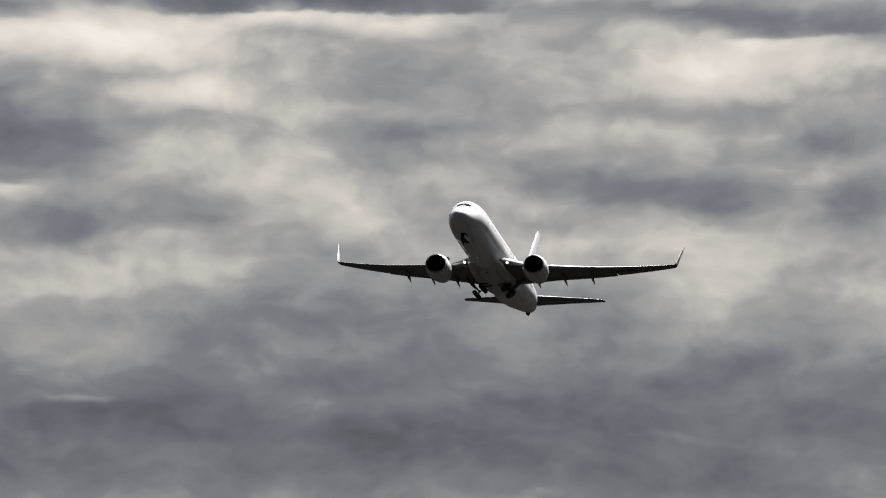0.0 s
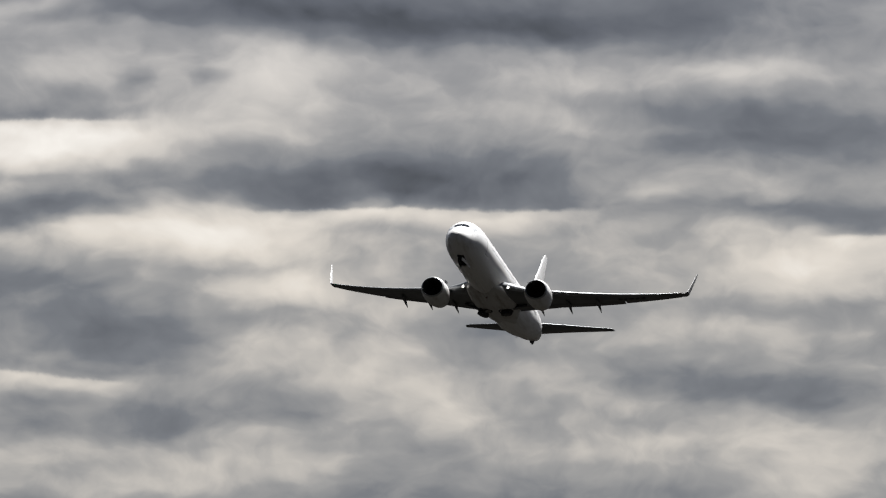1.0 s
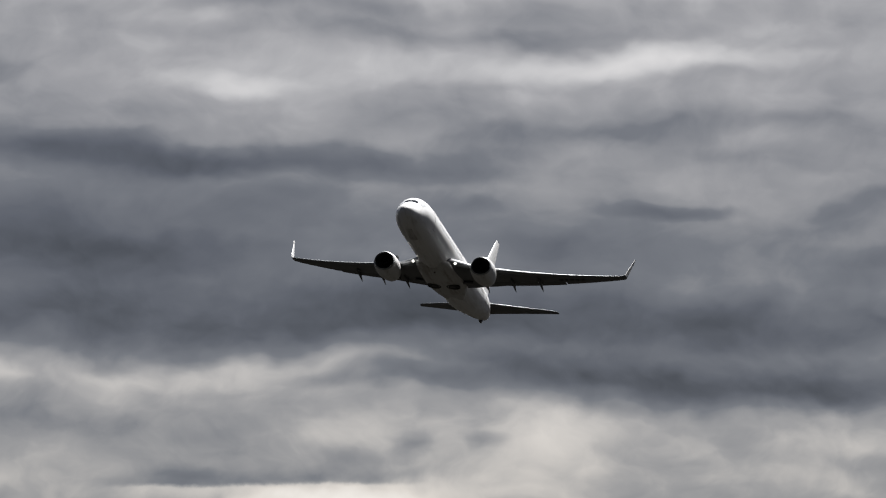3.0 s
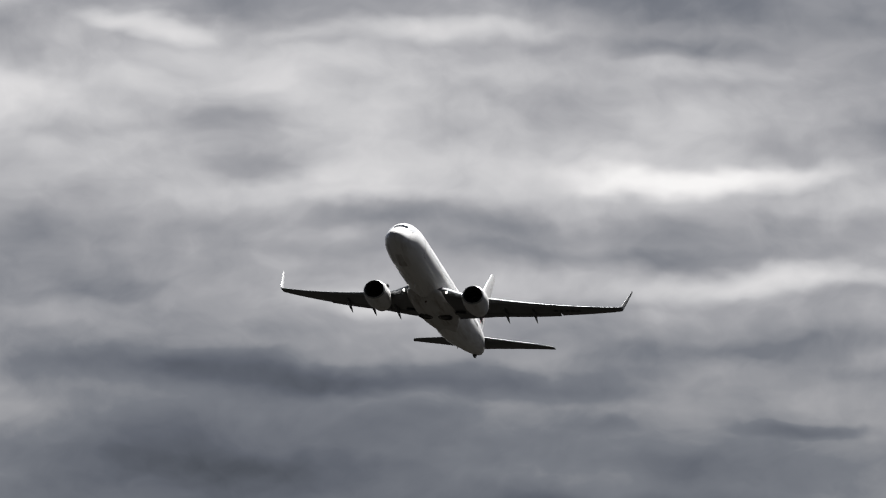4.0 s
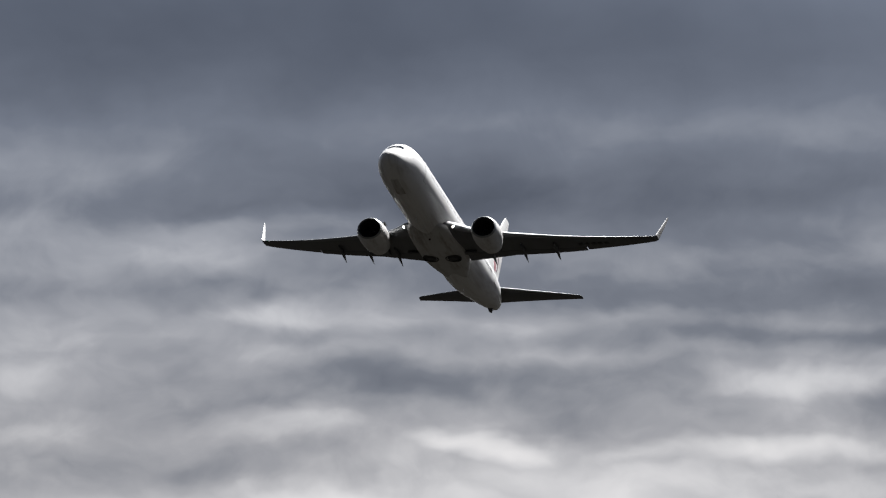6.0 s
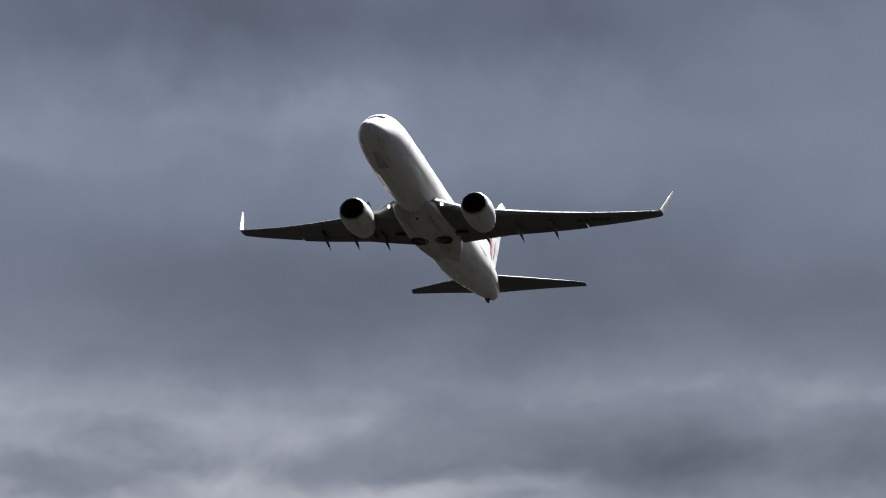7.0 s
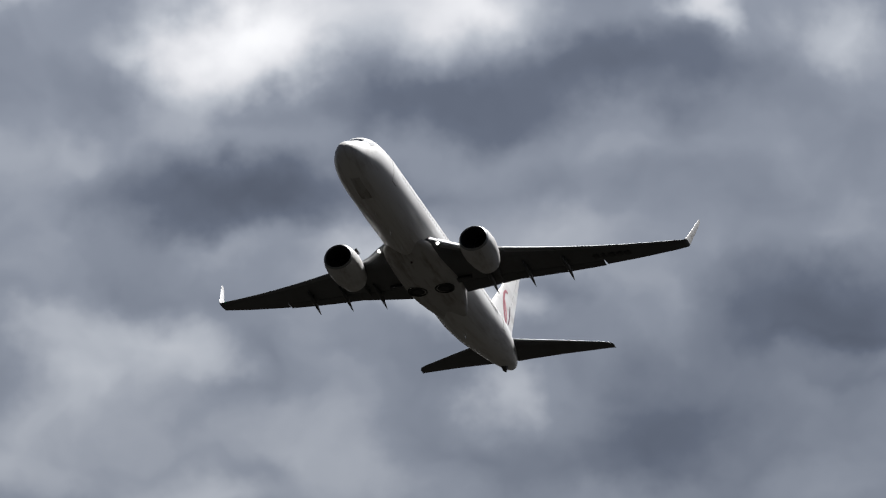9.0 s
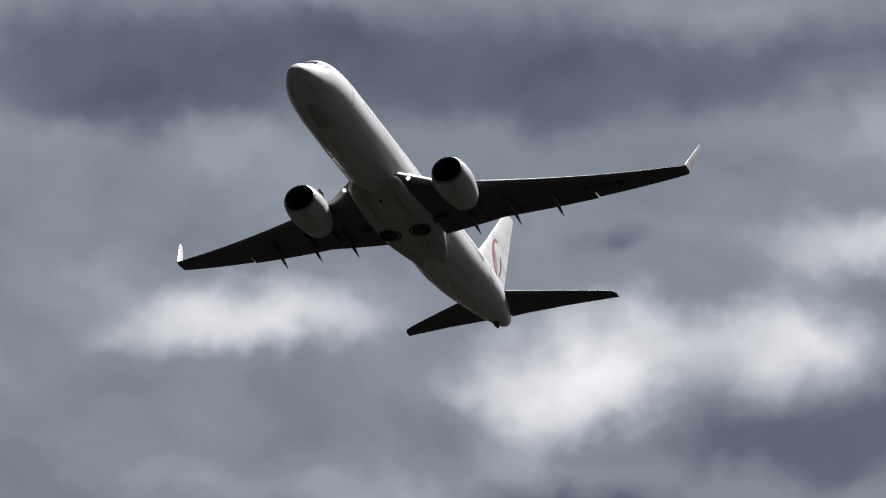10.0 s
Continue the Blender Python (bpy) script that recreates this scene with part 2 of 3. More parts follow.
for i, value in zip((1, 2, 3, 4), (4.6, 6.4, 1.7, 1.0)):
    torn.inputs[i].default_value = value
streaky = wmath("MULTIPLY", wmath("MULTIPLY_ADD", wmath("ADD", n2, n3), torn.outputs[0], n1), calm.outputs[0])
billows = wmath("MULTIPLY_ADD", wnoise(wvec("MULTIPLY", place_w, (0.8, 1.0, 1.0)).outputs[0], 1.5, 3, 0.45).outputs[0], 0.6, -0.3)
billows = wmath("MULTIPLY", billows, calm.outputs[0])
blend = wt.nodes.new("ShaderNodeMix")
wt.links.new(upper.outputs[0], blend.inputs[0])
wt.links.new(streaky, blend.inputs[2])
wt.links.new(billows, blend.inputs[3])
grain = blend.outputs[0]
thick = wmath("ADD", wmath("ADD", depth[0], grain), ahead.outputs[0])
thick = wmath("MULTIPLY_ADD", thick, 0.7 / 1.2, 0.2 / 1.2)


def wramp(stops):
    r = wt.nodes.new("ShaderNodeValToRGB")
    r.color_ramp.interpolation = "LINEAR"
    while len(r.color_ramp.elements) < len(stops):
        r.color_ramp.elements.new(0.5)
    for e, (at, col) in zip(r.color_ramp.elements, stops):
        e.position, e.color = at, (*col, 1)
    wt.links.new(thick, r.inputs[0])
    return r.outputs[0]


# low sky: slate bases and cream tops; higher up the light is cooler
low = wramp([(-0.000, (0.050, 0.053, 0.064)), (0.167, (0.117, 0.124, 0.146)), (0.342, (0.190, 0.199, 0.222)), (0.517, (0.365, 0.358, 0.355)), (0.667, (0.620, 0.580, 0.535)), (0.791, (0.780, 0.720, 0.650)), (1.001, (1.000, 0.950, 0.880))])
mid = wramp([(-0.000, (0.048, 0.052, 0.065)), (0.167, (0.110, 0.118, 0.146)), (0.342, (0.186, 0.194, 0.222)), (0.517, (0.380, 0.378, 0.398)), (0.667, (0.600, 0.592, 0.605)), (0.791, (0.760, 0.745, 0.750)), (1.001, (1.000, 0.980, 0.970))])
high = wramp([(-0.000, (0.026, 0.029, 0.038)), (0.167, (0.074, 0.086, 0.118)), (0.342, (0.140, 0.162, 0.216)), (0.517, (0.290, 0.320, 0.385)), (0.667, (0.530, 0.560, 0.620)), (0.791, (0.780, 0.790, 0.830)), (1.001, (1.150, 1.150, 1.170))])


def by_height(a, b, from_, to):
    share = wt.nodes.new("ShaderNodeMapRange")
    wt.links.new(height, share.inputs[0])
    share.inputs[1].default_value, share.inputs[2].default_value = from_, to
    mix = wt.nodes.new("ShaderNodeMix")
    mix.data_type = "RGBA"
    wt.links.new(share.outputs[0], mix.inputs[0])
    wt.links.new(a, mix.inputs[6])
    wt.links.new(b, mix.inputs[7])
    return mix.outputs[2]


tint = by_height(by_height(low, mid, 4.5, 7.0), high, 8.5, 11.0)
earth = wt.nodes.new("ShaderNodeRGB")                   # below the horizon, unseen: dark land colour that keeps fill off the belly
earth.outputs[0].default_value = (0.030, 0.029, 0.026, 1)
tint = by_height(earth.outputs[0], tint, -1.5, 0.0)
deck = wt.nodes.new("ShaderNodeBackground")
wt.links.new(tint, deck.inputs[0])
gain = wt.nodes.new("ShaderNodeMapRange")                # brighter above twelve degrees, to offset the falling exposure
wt.links.new(height, gain.inputs[0])
for i, value in zip((1, 2, 3, 4), (12.5, 15.5, 0.42, 0.515)):
    gain.inputs[i].default_value = value
wt.links.new(gain.outputs[0], deck.inputs[1])
sky = wt.nodes.new("ShaderNodeTexSky")
sky.sky_type, sky.sun_disc = "NISHITA", False
sky.sun_elevation, sky.sun_rotation = radians(SUN_ELEVATION), radians(SUN_AZIMUTH)
clear = wt.nodes.new("ShaderNodeBackground")
wt.links.new(sky.outputs[0], clear.inputs[0])
clear.inputs[1].default_value = 0.05
cover = wt.nodes.new("ShaderNodeMixShader")
cover.inputs[0].default_value = 0.97                   # share of the sky that the deck covers
wt.links.new(clear.outputs[0], cover.inputs[1])
wt.links.new(deck.outputs[0], cover.inputs[2])
wout = wt.nodes.new("ShaderNodeOutputWorld")
wt.links.new(cover.outputs[0], wout.inputs[0])


# ---- materials ----
def material(name, colour, rough=0.5, metal=0.0, spread=0.08, scale=1.5, stretch=(1, 1, 1), bump=0.0, dirt=None, coat=0.0):
    """A surface with broad and fine variation; dirt: colour, amount and stretch of soft streaks."""
    m = bpy.data.materials.new(name)
    m.use_nodes = True
    nt = m.node_tree
    b = nt.nodes["Principled BSDF"]
    b.inputs["Roughness"].default_value, b.inputs["Metallic"].default_value = rough, metal
    b.inputs["Coat Weight"].default_value = coat
    tc = nt.nodes.new("ShaderNodeTexCoord")
    mp = nt.nodes.new("ShaderNodeMapping")
    mp.inputs["Scale"].default_value = stretch
    nt.links.new(tc.outputs["Object"], mp.inputs[0])
    broad = nt.nodes.new("ShaderNodeTexNoise")
    broad.inputs["Scale"].default_value, broad.inputs["Detail"].default_value = scale, 5
    nt.links.new(mp.outputs[0], broad.inputs["Vector"])
    ramp = nt.nodes.new("ShaderNodeValToRGB")
    ramp.color_ramp.elements[0].position, ramp.color_ramp.elements[1].position = 0.3, 0.7
    ramp.color_ramp.elements[0].color = (*[c * (1 - spread) for c in colour], 1)
    ramp.color_ramp.elements[1].color = (*[min(1, c * (1 + spread)) for c in colour], 1)
    nt.links.new(broad.outputs[0], ramp.inputs[0])
    out = ramp.outputs[0]
    if dirt:
        dcol, amount, dstretch = dirt
        mp2 = nt.nodes.new("ShaderNodeMapping")
        mp2.inputs["Scale"].default_value = dstretch
        nt.links.new(tc.outputs["Object"], mp2.inputs[0])
        fine = nt.nodes.new("ShaderNodeTexNoise")
        fine.inputs["Scale"].default_value, fine.inputs["Detail"].default_value, fine.inputs["Roughness"].default_value = 1.0, 8, 0.65
        nt.links.new(mp2.outputs[0], fine.inputs["Vector"])
        mask = nt.nodes.new("ShaderNodeMapRange")
        for i, v in zip((1, 2, 3, 4), (0.48, 0.8, 0.0, amount)):
            mask.inputs[i].default_value = v
        nt.links.new(fine.outputs[0], mask.inputs[0])
        mix = nt.nodes.new("ShaderNodeMix")
        mix.data_type = "RGBA"
        mix.inputs[7].default_value = (*dcol, 1)
        nt.links.new(mask.outputs[0], mix.inputs[0])
        nt.links.new(out, mix.inputs[6])
        out = mix.outputs[2]
    nt.links.new(out, b.inputs["Base Color"])
    if bump:
        bn = nt.nodes.new("ShaderNodeBump")
        bn.inputs["Strength"].default_value, bn.inputs["Distance"].default_value = bump, 0.02
        nt.links.new(broad.outputs[0], bn.inputs["Height"])
        nt.links.new(bn.outputs[0], b.inputs["Normal"])
    return m


def glowing(name, colour, strength):
    m = material(name, colour, 0.2)
    b = m.node_tree.nodes["Principled BSDF"]
    b.inputs["Emission Color"].default_value, b.inputs["Emission Strength"].default_value = (*colour, 1), strength
    return m


GRIME = (0.16, 0.12, 0.085)
PAINT = material("white_gloss_paint", (0.78, 0.78, 0.78), 0.36, 0, 0.03, 0.6, (1, 0.3, 1), 0.03, (GRIME, 0.6, (2.2, 0.12, 1.0)), 0.12)
# hull white toned down for the shaded underside, with grime streaks over it
BELLY = material("belly_white_shade_toned", (0.56, 0.555, 0.55), 0.45, 0, 0.06, 0.8, (1, 0.3, 1), 0.04, (GRIME, 1.3, (1.3, 0.22, 1.2)), 0.0)
COWL = material("cowling_paint", (0.68, 0.675, 0.67), 0.42, 0, 0.05, 0.8, (1, 0.4, 1), 0.03, (GRIME, 0.8, (1.6, 0.5, 1.6)), 0.05)
# both greys well below real wing paint: underside shade put into the colour
WING_SHADE_GREY = material("wing_grey_shade_dark", (0.10, 0.104, 0.112), 0.5, 0, 0.1, 0.7, (1, 0.6, 1), 0.04, ((0.07, 0.065, 0.06), 0.6, (2.5, 0.5, 1)))
FLAP_SHADE_GREY = material("flap_grey_shade_dark", (0.085, 0.088, 0.094), 0.52, 0, 0.1, 0.9, (1, 0.5, 1), 0.04, ((0.06, 0.056, 0.05), 0.6, (3, 0.6, 1)))
BARE = material("bare_aluminium", (0.26, 0.27, 0.28), 0.58, 1.0, 0.05, 2.0, (1, 1, 1), 0.03, ((0.26, 0.26, 0.26), 0.4, (3, 1, 1)))
LIP = material("dull_lip_metal", (0.34, 0.35, 0.36), 0.42, 0.8, 0.06, 3.0)
STEEL = material("gear_steel", (0.10, 0.10, 0.105), 0.5, 0.5, 0.1, 4.0)
# heat-stained metal, darkened further to stand for shade behind the cowling
HOT = material("heat_stained_metal_shade_dark", (0.05, 0.045, 0.04), 0.42, 0.9, 0.15, 3.0)
HUB = material("hub_cover", (0.03, 0.03, 0.032), 0.5, 0.3, 0.1, 4.0)
RUBBER = material("tyre_rubber", (0.025, 0.025, 0.026), 0.8, 0, 0.15, 6.0, bump=0.2)
GLASS = material("dark_cockpit_glass", (0.012, 0.014, 0.017), 0.08, 0, 0.05, 2.0)
# cabin panes lightened so they vanish in the glare of the lit side
PANE = material("glare_pale_cabin_pane", (0.42, 0.42, 0.42), 0.3, 0, 0.05, 2.0)
# sky reflection put into the base colour of the side panes
SIDEGLASS = material("side_glass_painted_glare", (0.7, 0.71, 0.72), 0.12, 0.3, 0.05, 2.0)
BAY = material("gear_bay_dark", (0.035, 0.036, 0.032), 0.8, 0, 0.3, 5.0, bump=0.3)
FAN = material("fan_titanium", (0.06, 0.06, 0.065), 0.35, 0.8, 0.1, 4.0)
LINER = material("inlet_acoustic_liner", (0.035, 0.036, 0.038), 0.6, 0.2, 0.1, 6.0)
SEAM = material("seam_sealant", (0.3, 0.3, 0.3), 0.6, 0, 0.1, 5.0)
RED = material("emblem_red", (0.44, 0.15, 0.18), 0.35, 0, 0.06, 2.0)
PLUM = material("emblem_plum", (0.12, 0.04, 0.07), 0.35, 0, 0.06, 2.0)
ROSE = material("emblem_rose", (0.62, 0.3, 0.32), 0.35, 0, 0.06, 2.0)
LETTER = material("dark_marking_paint", (0.03, 0.03, 0.033), 0.5, 0, 0.05, 2.0)
LAMP = glowing("landing_lamp_lens", (1.0, 0.97, 0.9), 2.0)
REDLENS = material("red_lens", (0.05, 0.01, 0.01), 0.2)
GREENLENS = material("green_lens", (0.02, 0.2, 0.08), 0.15)
# unseen ground, far darker than real soil so little light bounces up
LOW_BOUNCE_GROUND = material("low_bounce_dark_ground", (0.0095, 0.0090, 0.0080), 0.9, 0, 0.3, 0.02, bump=0.3, dirt=((0.012, 0.0108, 0.009), 0.6, (0.01, 0.01, 0.01)))


LOW_BOUNCE_GROUND.node_tree.nodes["Principled BSDF"].inputs["Specular IOR Level"].default_value = 0.0      # no gloss either, to cut the bounce further


# ---- mesh helpers ----
def part(name, bm, mat, parent=None, label="", sharp=38, at=None):
    """Link a bmesh as ONE mesh object, under a thing or a part."""
    bmesh.ops.remove_doubles(bm, verts=bm.verts, dist=1e-5)
    bmesh.ops.recalc_face_normals(bm, faces=bm.faces)
    for f in bm.faces:
        f.smooth = True
    for e in bm.edges:
        if len(e.link_faces) == 2 and e.calc_face_angle(0) > radians(sharp):
            e.smooth = False
    me = bpy.data.meshes.new(name)
    bm.to_mesh(me)
    bm.free()
    me.materials.append(mat)
    ob = new(name, me)
    if parent:
        ob.parent = parent
    if at is not None:
        ob.matrix_basis = at
    if label:
        tagged(ob, label)
    return ob


def loft(rings, cap=True, closed=True, bm=None, skip=None):
    """A skin over rings of equal count."""
    bm = bm or bmesh.new()
    vs = [[bm.verts.new(p) for p in ring] for ring in rings]
    n = len(vs[0])
    for i in range(len(vs) - 1):
        for j in range(n if closed else n - 1):
            k = (j + 1) % n
            if skip and skip(i, j):
                continue
            bm.faces.new((vs[i][j], vs[i][k], vs[i + 1][k], vs[i + 1][j]))
    if cap:
        bm.faces.new(vs[0])
        bm.faces.new(vs[-1])
    return bm


def lathe(profile, axis="y", n=40, squash=None, ends=True):
    """A body of revolution from (along, radius) pairs; along runs aft (-y)."""
    rings = []
    for a, r in profile:
        ring = []
        for k in range(n):
            w = 2 * math.pi * k / n
            x, z = r * math.sin(w), r * math.cos(w)
            if squash:
                x, z = squash(x, z, a, r)
            ring.append((x, -a, z) if axis == "y" else (a, x, z))
        rings.append(ring)
    return loft(rings, cap=ends)


def box(sx_, sy_, sz_, at=(0, 0, 0), bevel=0.0):
    bm = bmesh.new()
    bmesh.ops.create_cube(bm, size=1, matrix=Matrix.Translation(at) @ Matrix.Diagonal((sx_, sy_, sz_, 1)))
    if bevel:
        bmesh.ops.bevel(bm, geom=bm.edges[:], offset=bevel, segments=2, affect="EDGES", profile=0.5)
    return bm


def rod(a, b, r, n=14, bm=None):
    a, b = Vector(a), Vector(b)
    q = (b - a).to_track_quat("Z", "Y").to_matrix()
    rings = [[p + q @ Vector((r * math.cos(2 * math.pi * k / n), r * math.sin(2 * math.pi * k / n), 0)) for k in range(n)] for p in (a, b)]
    return loft(rings, bm=bm)


NOSE = 18.0           # the nose stands this far ahead of the thing's origin


def table(rows, s):
    """Smooth (Catmull-Rom, monotone in the first column) reading of a table at s."""
    rows = list(rows)
    if s <= rows[0][0]:
        return rows[0][1:]
    for i in range(len(rows) - 1):
        if s <= rows[i + 1][0]:
            p0, p1, p2, p3 = rows[max(i - 1, 0)], rows[i], rows[i + 1], rows[min(i + 2, len(rows) - 1)]
            h = p2[0] - p1[0]
            u = (s - p1[0]) / h
            out = []
            for c in range(1, len(p1)):
                m1 = (p2[c] - p0[c]) / (p2[0] - p0[0]) * h
                m2 = (p3[c] - p1[c]) / (p3[0] - p1[0]) * h
                out.append((2 * u**3 - 3 * u**2 + 1) * p1[c] + (u**3 - 2 * u**2 + u) * m1 + (-2 * u**3 + 3 * u**2) * p2[c] + (u**3 - u**2) * m2)
            return out
    return rows[-1][1:]


# distance aft of the nose: half width, top, bottom
HULL = [(0.0, 0.03, -0.46, -0.53), (0.12, 0.32, -0.20, -0.80), (0.4, 0.58, 0.04, -1.04), (0.9, 0.87, 0.30, -1.29), (1.5, 1.13, 0.56, -1.51),
        (1.9, 1.28, 0.78, -1.62), (2.3, 1.41, 1.10, -1.71), (2.8, 1.54, 1.46, -1.80), (3.4, 1.67, 1.71, -1.88), (4.3, 1.78, 1.88, -1.95), (5.6, 1.865, 1.98, -1.995),
        (7.0, 1.88, 2.005, -2.005), (15.0, 1.88, 2.005, -2.005), (24.0, 1.88, 2.005, -2.005), (26.0, 1.88, 2.005, -1.98), (28.0, 1.84, 2.0, -1.80),
        (30.0, 1.74, 2.0, -1.45), (32.0, 1.55, 1.99, -1.00), (34.0, 1.26, 1.96, -0.60), (35.6, 0.97, 1.86, -0.25), (36.8, 0.70, 1.68, 0.05), (37.6, 0.46, 1.48, 0.32), (38.1, 0.25, 1.28, 0.62)]
SINK = 0.16           # the hull's axis lies this far under the thing's own
HULL = [(s - 1.05 * min(1.0, max(0.0, (33 - s) / 12)), w, t - SINK, b - SINK) for s, w, t, b in HULL]


def hull(s, a, off=0.0):
    """The skin's point at s aft of the nose and the angle a (degrees, 0 on top, + to the right wing), off metres proud."""
    w, top, bottom = table(HULL, s)
    zc, h = (top + bottom) / 2, (top - bottom) / 2
    return Vector(((w + off) * math.sin(radians(a)), NOSE - s, zc + (h + off) * math.cos(radians(a))))


def skin_patch(s0, s1, a0, a1, off, thick=0.02, ns=4, na=6, corner=0.0):
    """A plate that follows the hull."""
    bm = bmesh.new()
    grid = {}
    for layer, o in enumerate((off, off - thick)):
        for i in range(ns + 1):
            for j in range(na + 1):
                u, v = i / ns, j / na
                if corner:
                    e = corner * (abs(2 * u - 1) ** 4)
                    v = 0.5 + (v - 0.5) * (1 - e)
                grid[layer, i, j] = bm.verts.new(hull(s0 + (s1 - s0) * u, a0 + (a1 - a0) * v, o))
    for layer in (0, 1):
        for i in range(ns):
            for j in range(na):
                bm.faces.new([grid[layer, *p] for p in ((i, j), (i + 1, j), (i + 1, j + 1), (i, j + 1))])
    rim = [(i, 0) for i in range(ns)] + [(ns, j) for j in range(na)] + [(i, na) for i in range(ns, 0, -1)] + [(0, j) for j in range(na, 0, -1)]
    for p, q in zip(rim, rim[1:] + rim[:1]):
        bm.faces.new((grid[0, *p], grid[0, *q], grid[1, *q], grid[1, *p]))
    return bm


def foil(le, chord, thick, out, up, twist=0.0, s0=0.0, s1=1.0, n=13, camber=0.015):
    """A ring round an aerofoil: le its leading edge, out along the span, up its normal; s0 to s1 of the chord."""
    le, up = Vector(le), Vector(up).normalized()
    aft = Vector((0, -1, 0))
    aft = (aft * math.cos(twist) - up * math.sin(twist)).normalized()
    def half(s):
        return thick * 5 * (0.2969 * math.sqrt(s) - 0.126 * s - 0.3516 * s**2 + 0.2843 * s**3 - 0.1036 * s**4) + 0.0012
    ss = [s0 + (s1 - s0) * (1 - math.cos(math.pi * k / (n - 1))) / 2 for k in range(n)]
    ring = []
    for s in ss:
        ring.append(le + chord * (aft * s + up * (half(s) + camber * 4 * s * (1 - s))))
    for s in reversed(ss):
        ring.append(le + chord * (aft * s + up * (-half(s) + camber * 4 * s * (1 - s))))
    return ring


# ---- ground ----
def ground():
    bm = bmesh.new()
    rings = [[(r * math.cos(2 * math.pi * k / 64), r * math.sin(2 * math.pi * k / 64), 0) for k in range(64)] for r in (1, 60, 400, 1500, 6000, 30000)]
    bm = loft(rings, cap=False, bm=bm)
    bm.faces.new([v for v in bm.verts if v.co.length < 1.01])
    return tagged(part("ground", bm, LOW_BOUNCE_GROUND), "unseen flat ground, blackened to keep bounce light off the aircraft", "ground", kind="structure")


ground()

# ---- the airliner: +y ahead, +x to its right wing, origin amidships ----
plane = tagged(new("airliner"), "white twin-engined jet airliner with winglets, climbing", "airliner")


def fuselage():
    # fine stations round the nose gear bay, so that it can be left open
    stations = [-1.05, -1.02, -0.98, -0.9, -0.75, -0.6, -0.4, -0.2, 0.0, 0.25, 0.4, 0.65, 0.9, 1.2, 1.5, 1.75, 2.0, 2.3, 2.6, 2.95, 3.3, 3.8, 4.3, 4.75, 5.3, 6.0, 7.0, 9, 11, 13, 15, 17, 19, 21, 23, 24, 25, 26, 27, 28, 29, 30, 31, 32, 33, 34, 34.8, 35.6, 36.2, 36.8, 37.2, 37.6, 37.85, 38.1]
    n = 60
    rings = [[hull(s, 360 * k / n) for k in range(n)] for s in stations]
    i0, i1 = stations.index(1.5), stations.index(4.3)
    body = part("fuselage", loft(rings, skip=lambda i, j: i0 <= i < i1 and 28 <= j < 32), PAINT, plane, "white glossy painted fuselage", 60)
    # gear bay behind the opening
    bay = bmesh.new()
    half = hull(2.9, 180 - 12).x
    y0, y1, z0, z1 = NOSE - 1.45, NOSE - 4.35, -2.15, -1.25
    for q in (((-half, y0, -1.84), (half, y0, -1.84), (half, y0, z1), (-half, y0, z1)), ((-half, y1, -2.05), (half, y1, -2.05), (half, y1, z1), (-half, y1, z1)),
              ((-half, y0, z1), (half, y0, z1), (half, y1, z1), (-half, y1, z1)),
              ((-half, y0, -1.84), (-half, y1, -2.05), (-half, y1, z1), (-half, y0, z1)), ((half, y0, -1.84), (half, y1, -2.05), (half, y1, z1), (half, y0, z1))):
        bay.faces.new([bay.verts.new(p) for p in q])
    part("nose_gear_bay", bay, BAY, body, "dark open nose gear bay")
    # windscreen: six panes round the front
    for a0, a1, s0, s1 in ((-30, -0.4, 0.98, 1.40), (0.4, 30, 0.98, 1.40), (-47, -31.5, 1.02, 1.55), (31.5, 47, 1.02, 1.55), (-58, -48, 1.25, 1.9), (48, 58, 1.25, 1.9)):
        front = abs(a0 + a1) < 40
        part("cockpit_window", skin_patch(s0, s1, a0, a1, 0.012, 0.03, 4, 5), GLASS if front else SIDEGLASS, body, "black cockpit window pane" if front else "cockpit side window, pale colour standing for mirrored sky")
    # cabin windows share one mesh a side
    for side in (-1, 1):
        first = None
        for k in range(46):
            s = 6.6 + 0.508 * k
            if s > 28.6:
                break
            if first is None:
                first = part("cabin_window", skin_patch(s - 0.12, s + 0.12, side * 71, side * 81, 0.006, 0.02, 3, 3, 0.4), PANE, body, "small cabin window, coloured pale to blend into the hull's glare")
            else:
                w = new("cabin_window", first.data)
                w.parent = body
                w.location = (0, -(0.508 * k), 0)
    # doors, with a dark seam showing round them
    for side in (-1, 1):
        for s, width, lo, hi in ((4.9, 0.86, 58, 112), (17.3, 0.5, 62, 90), (18.35, 0.5, 62, 90), (30.6, 0.76, 55, 102)):
            d = part("cabin_door", skin_patch(s - width / 2, s + width / 2, side * lo, side * hi, 0.012, 0.02, 3, 10), PAINT, body, "white cabin door with a grey seam")
            part("door_seam", skin_patch(s - width / 2 - 0.03, s + width / 2 + 0.03, side * (lo - 1), side * (hi + 1), 0.005, 0.02, 3, 10), SEAM, d)
    for s, width in ((8.6, 1.22), (26.3, 1.22)):
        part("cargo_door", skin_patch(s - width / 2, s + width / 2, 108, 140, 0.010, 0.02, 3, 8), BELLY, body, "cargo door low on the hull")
    # aerials, drain masts, beacon
    for s, h, c, a in ((9.4, 0.34, 0.42, 180), (12.0, 0.22, 0.3, 180), (6.4, 0.16, 0.25, 176), (26.6, 0.30, 0.38, 180), (29.8, 0.22, 0.26, 172), (10.5, 0.33, 0.42, 0), (23.0, 0.33, 0.42, 0)):
        root, tip = hull(s, a, -0.02), hull(s + 0.16, a, h)
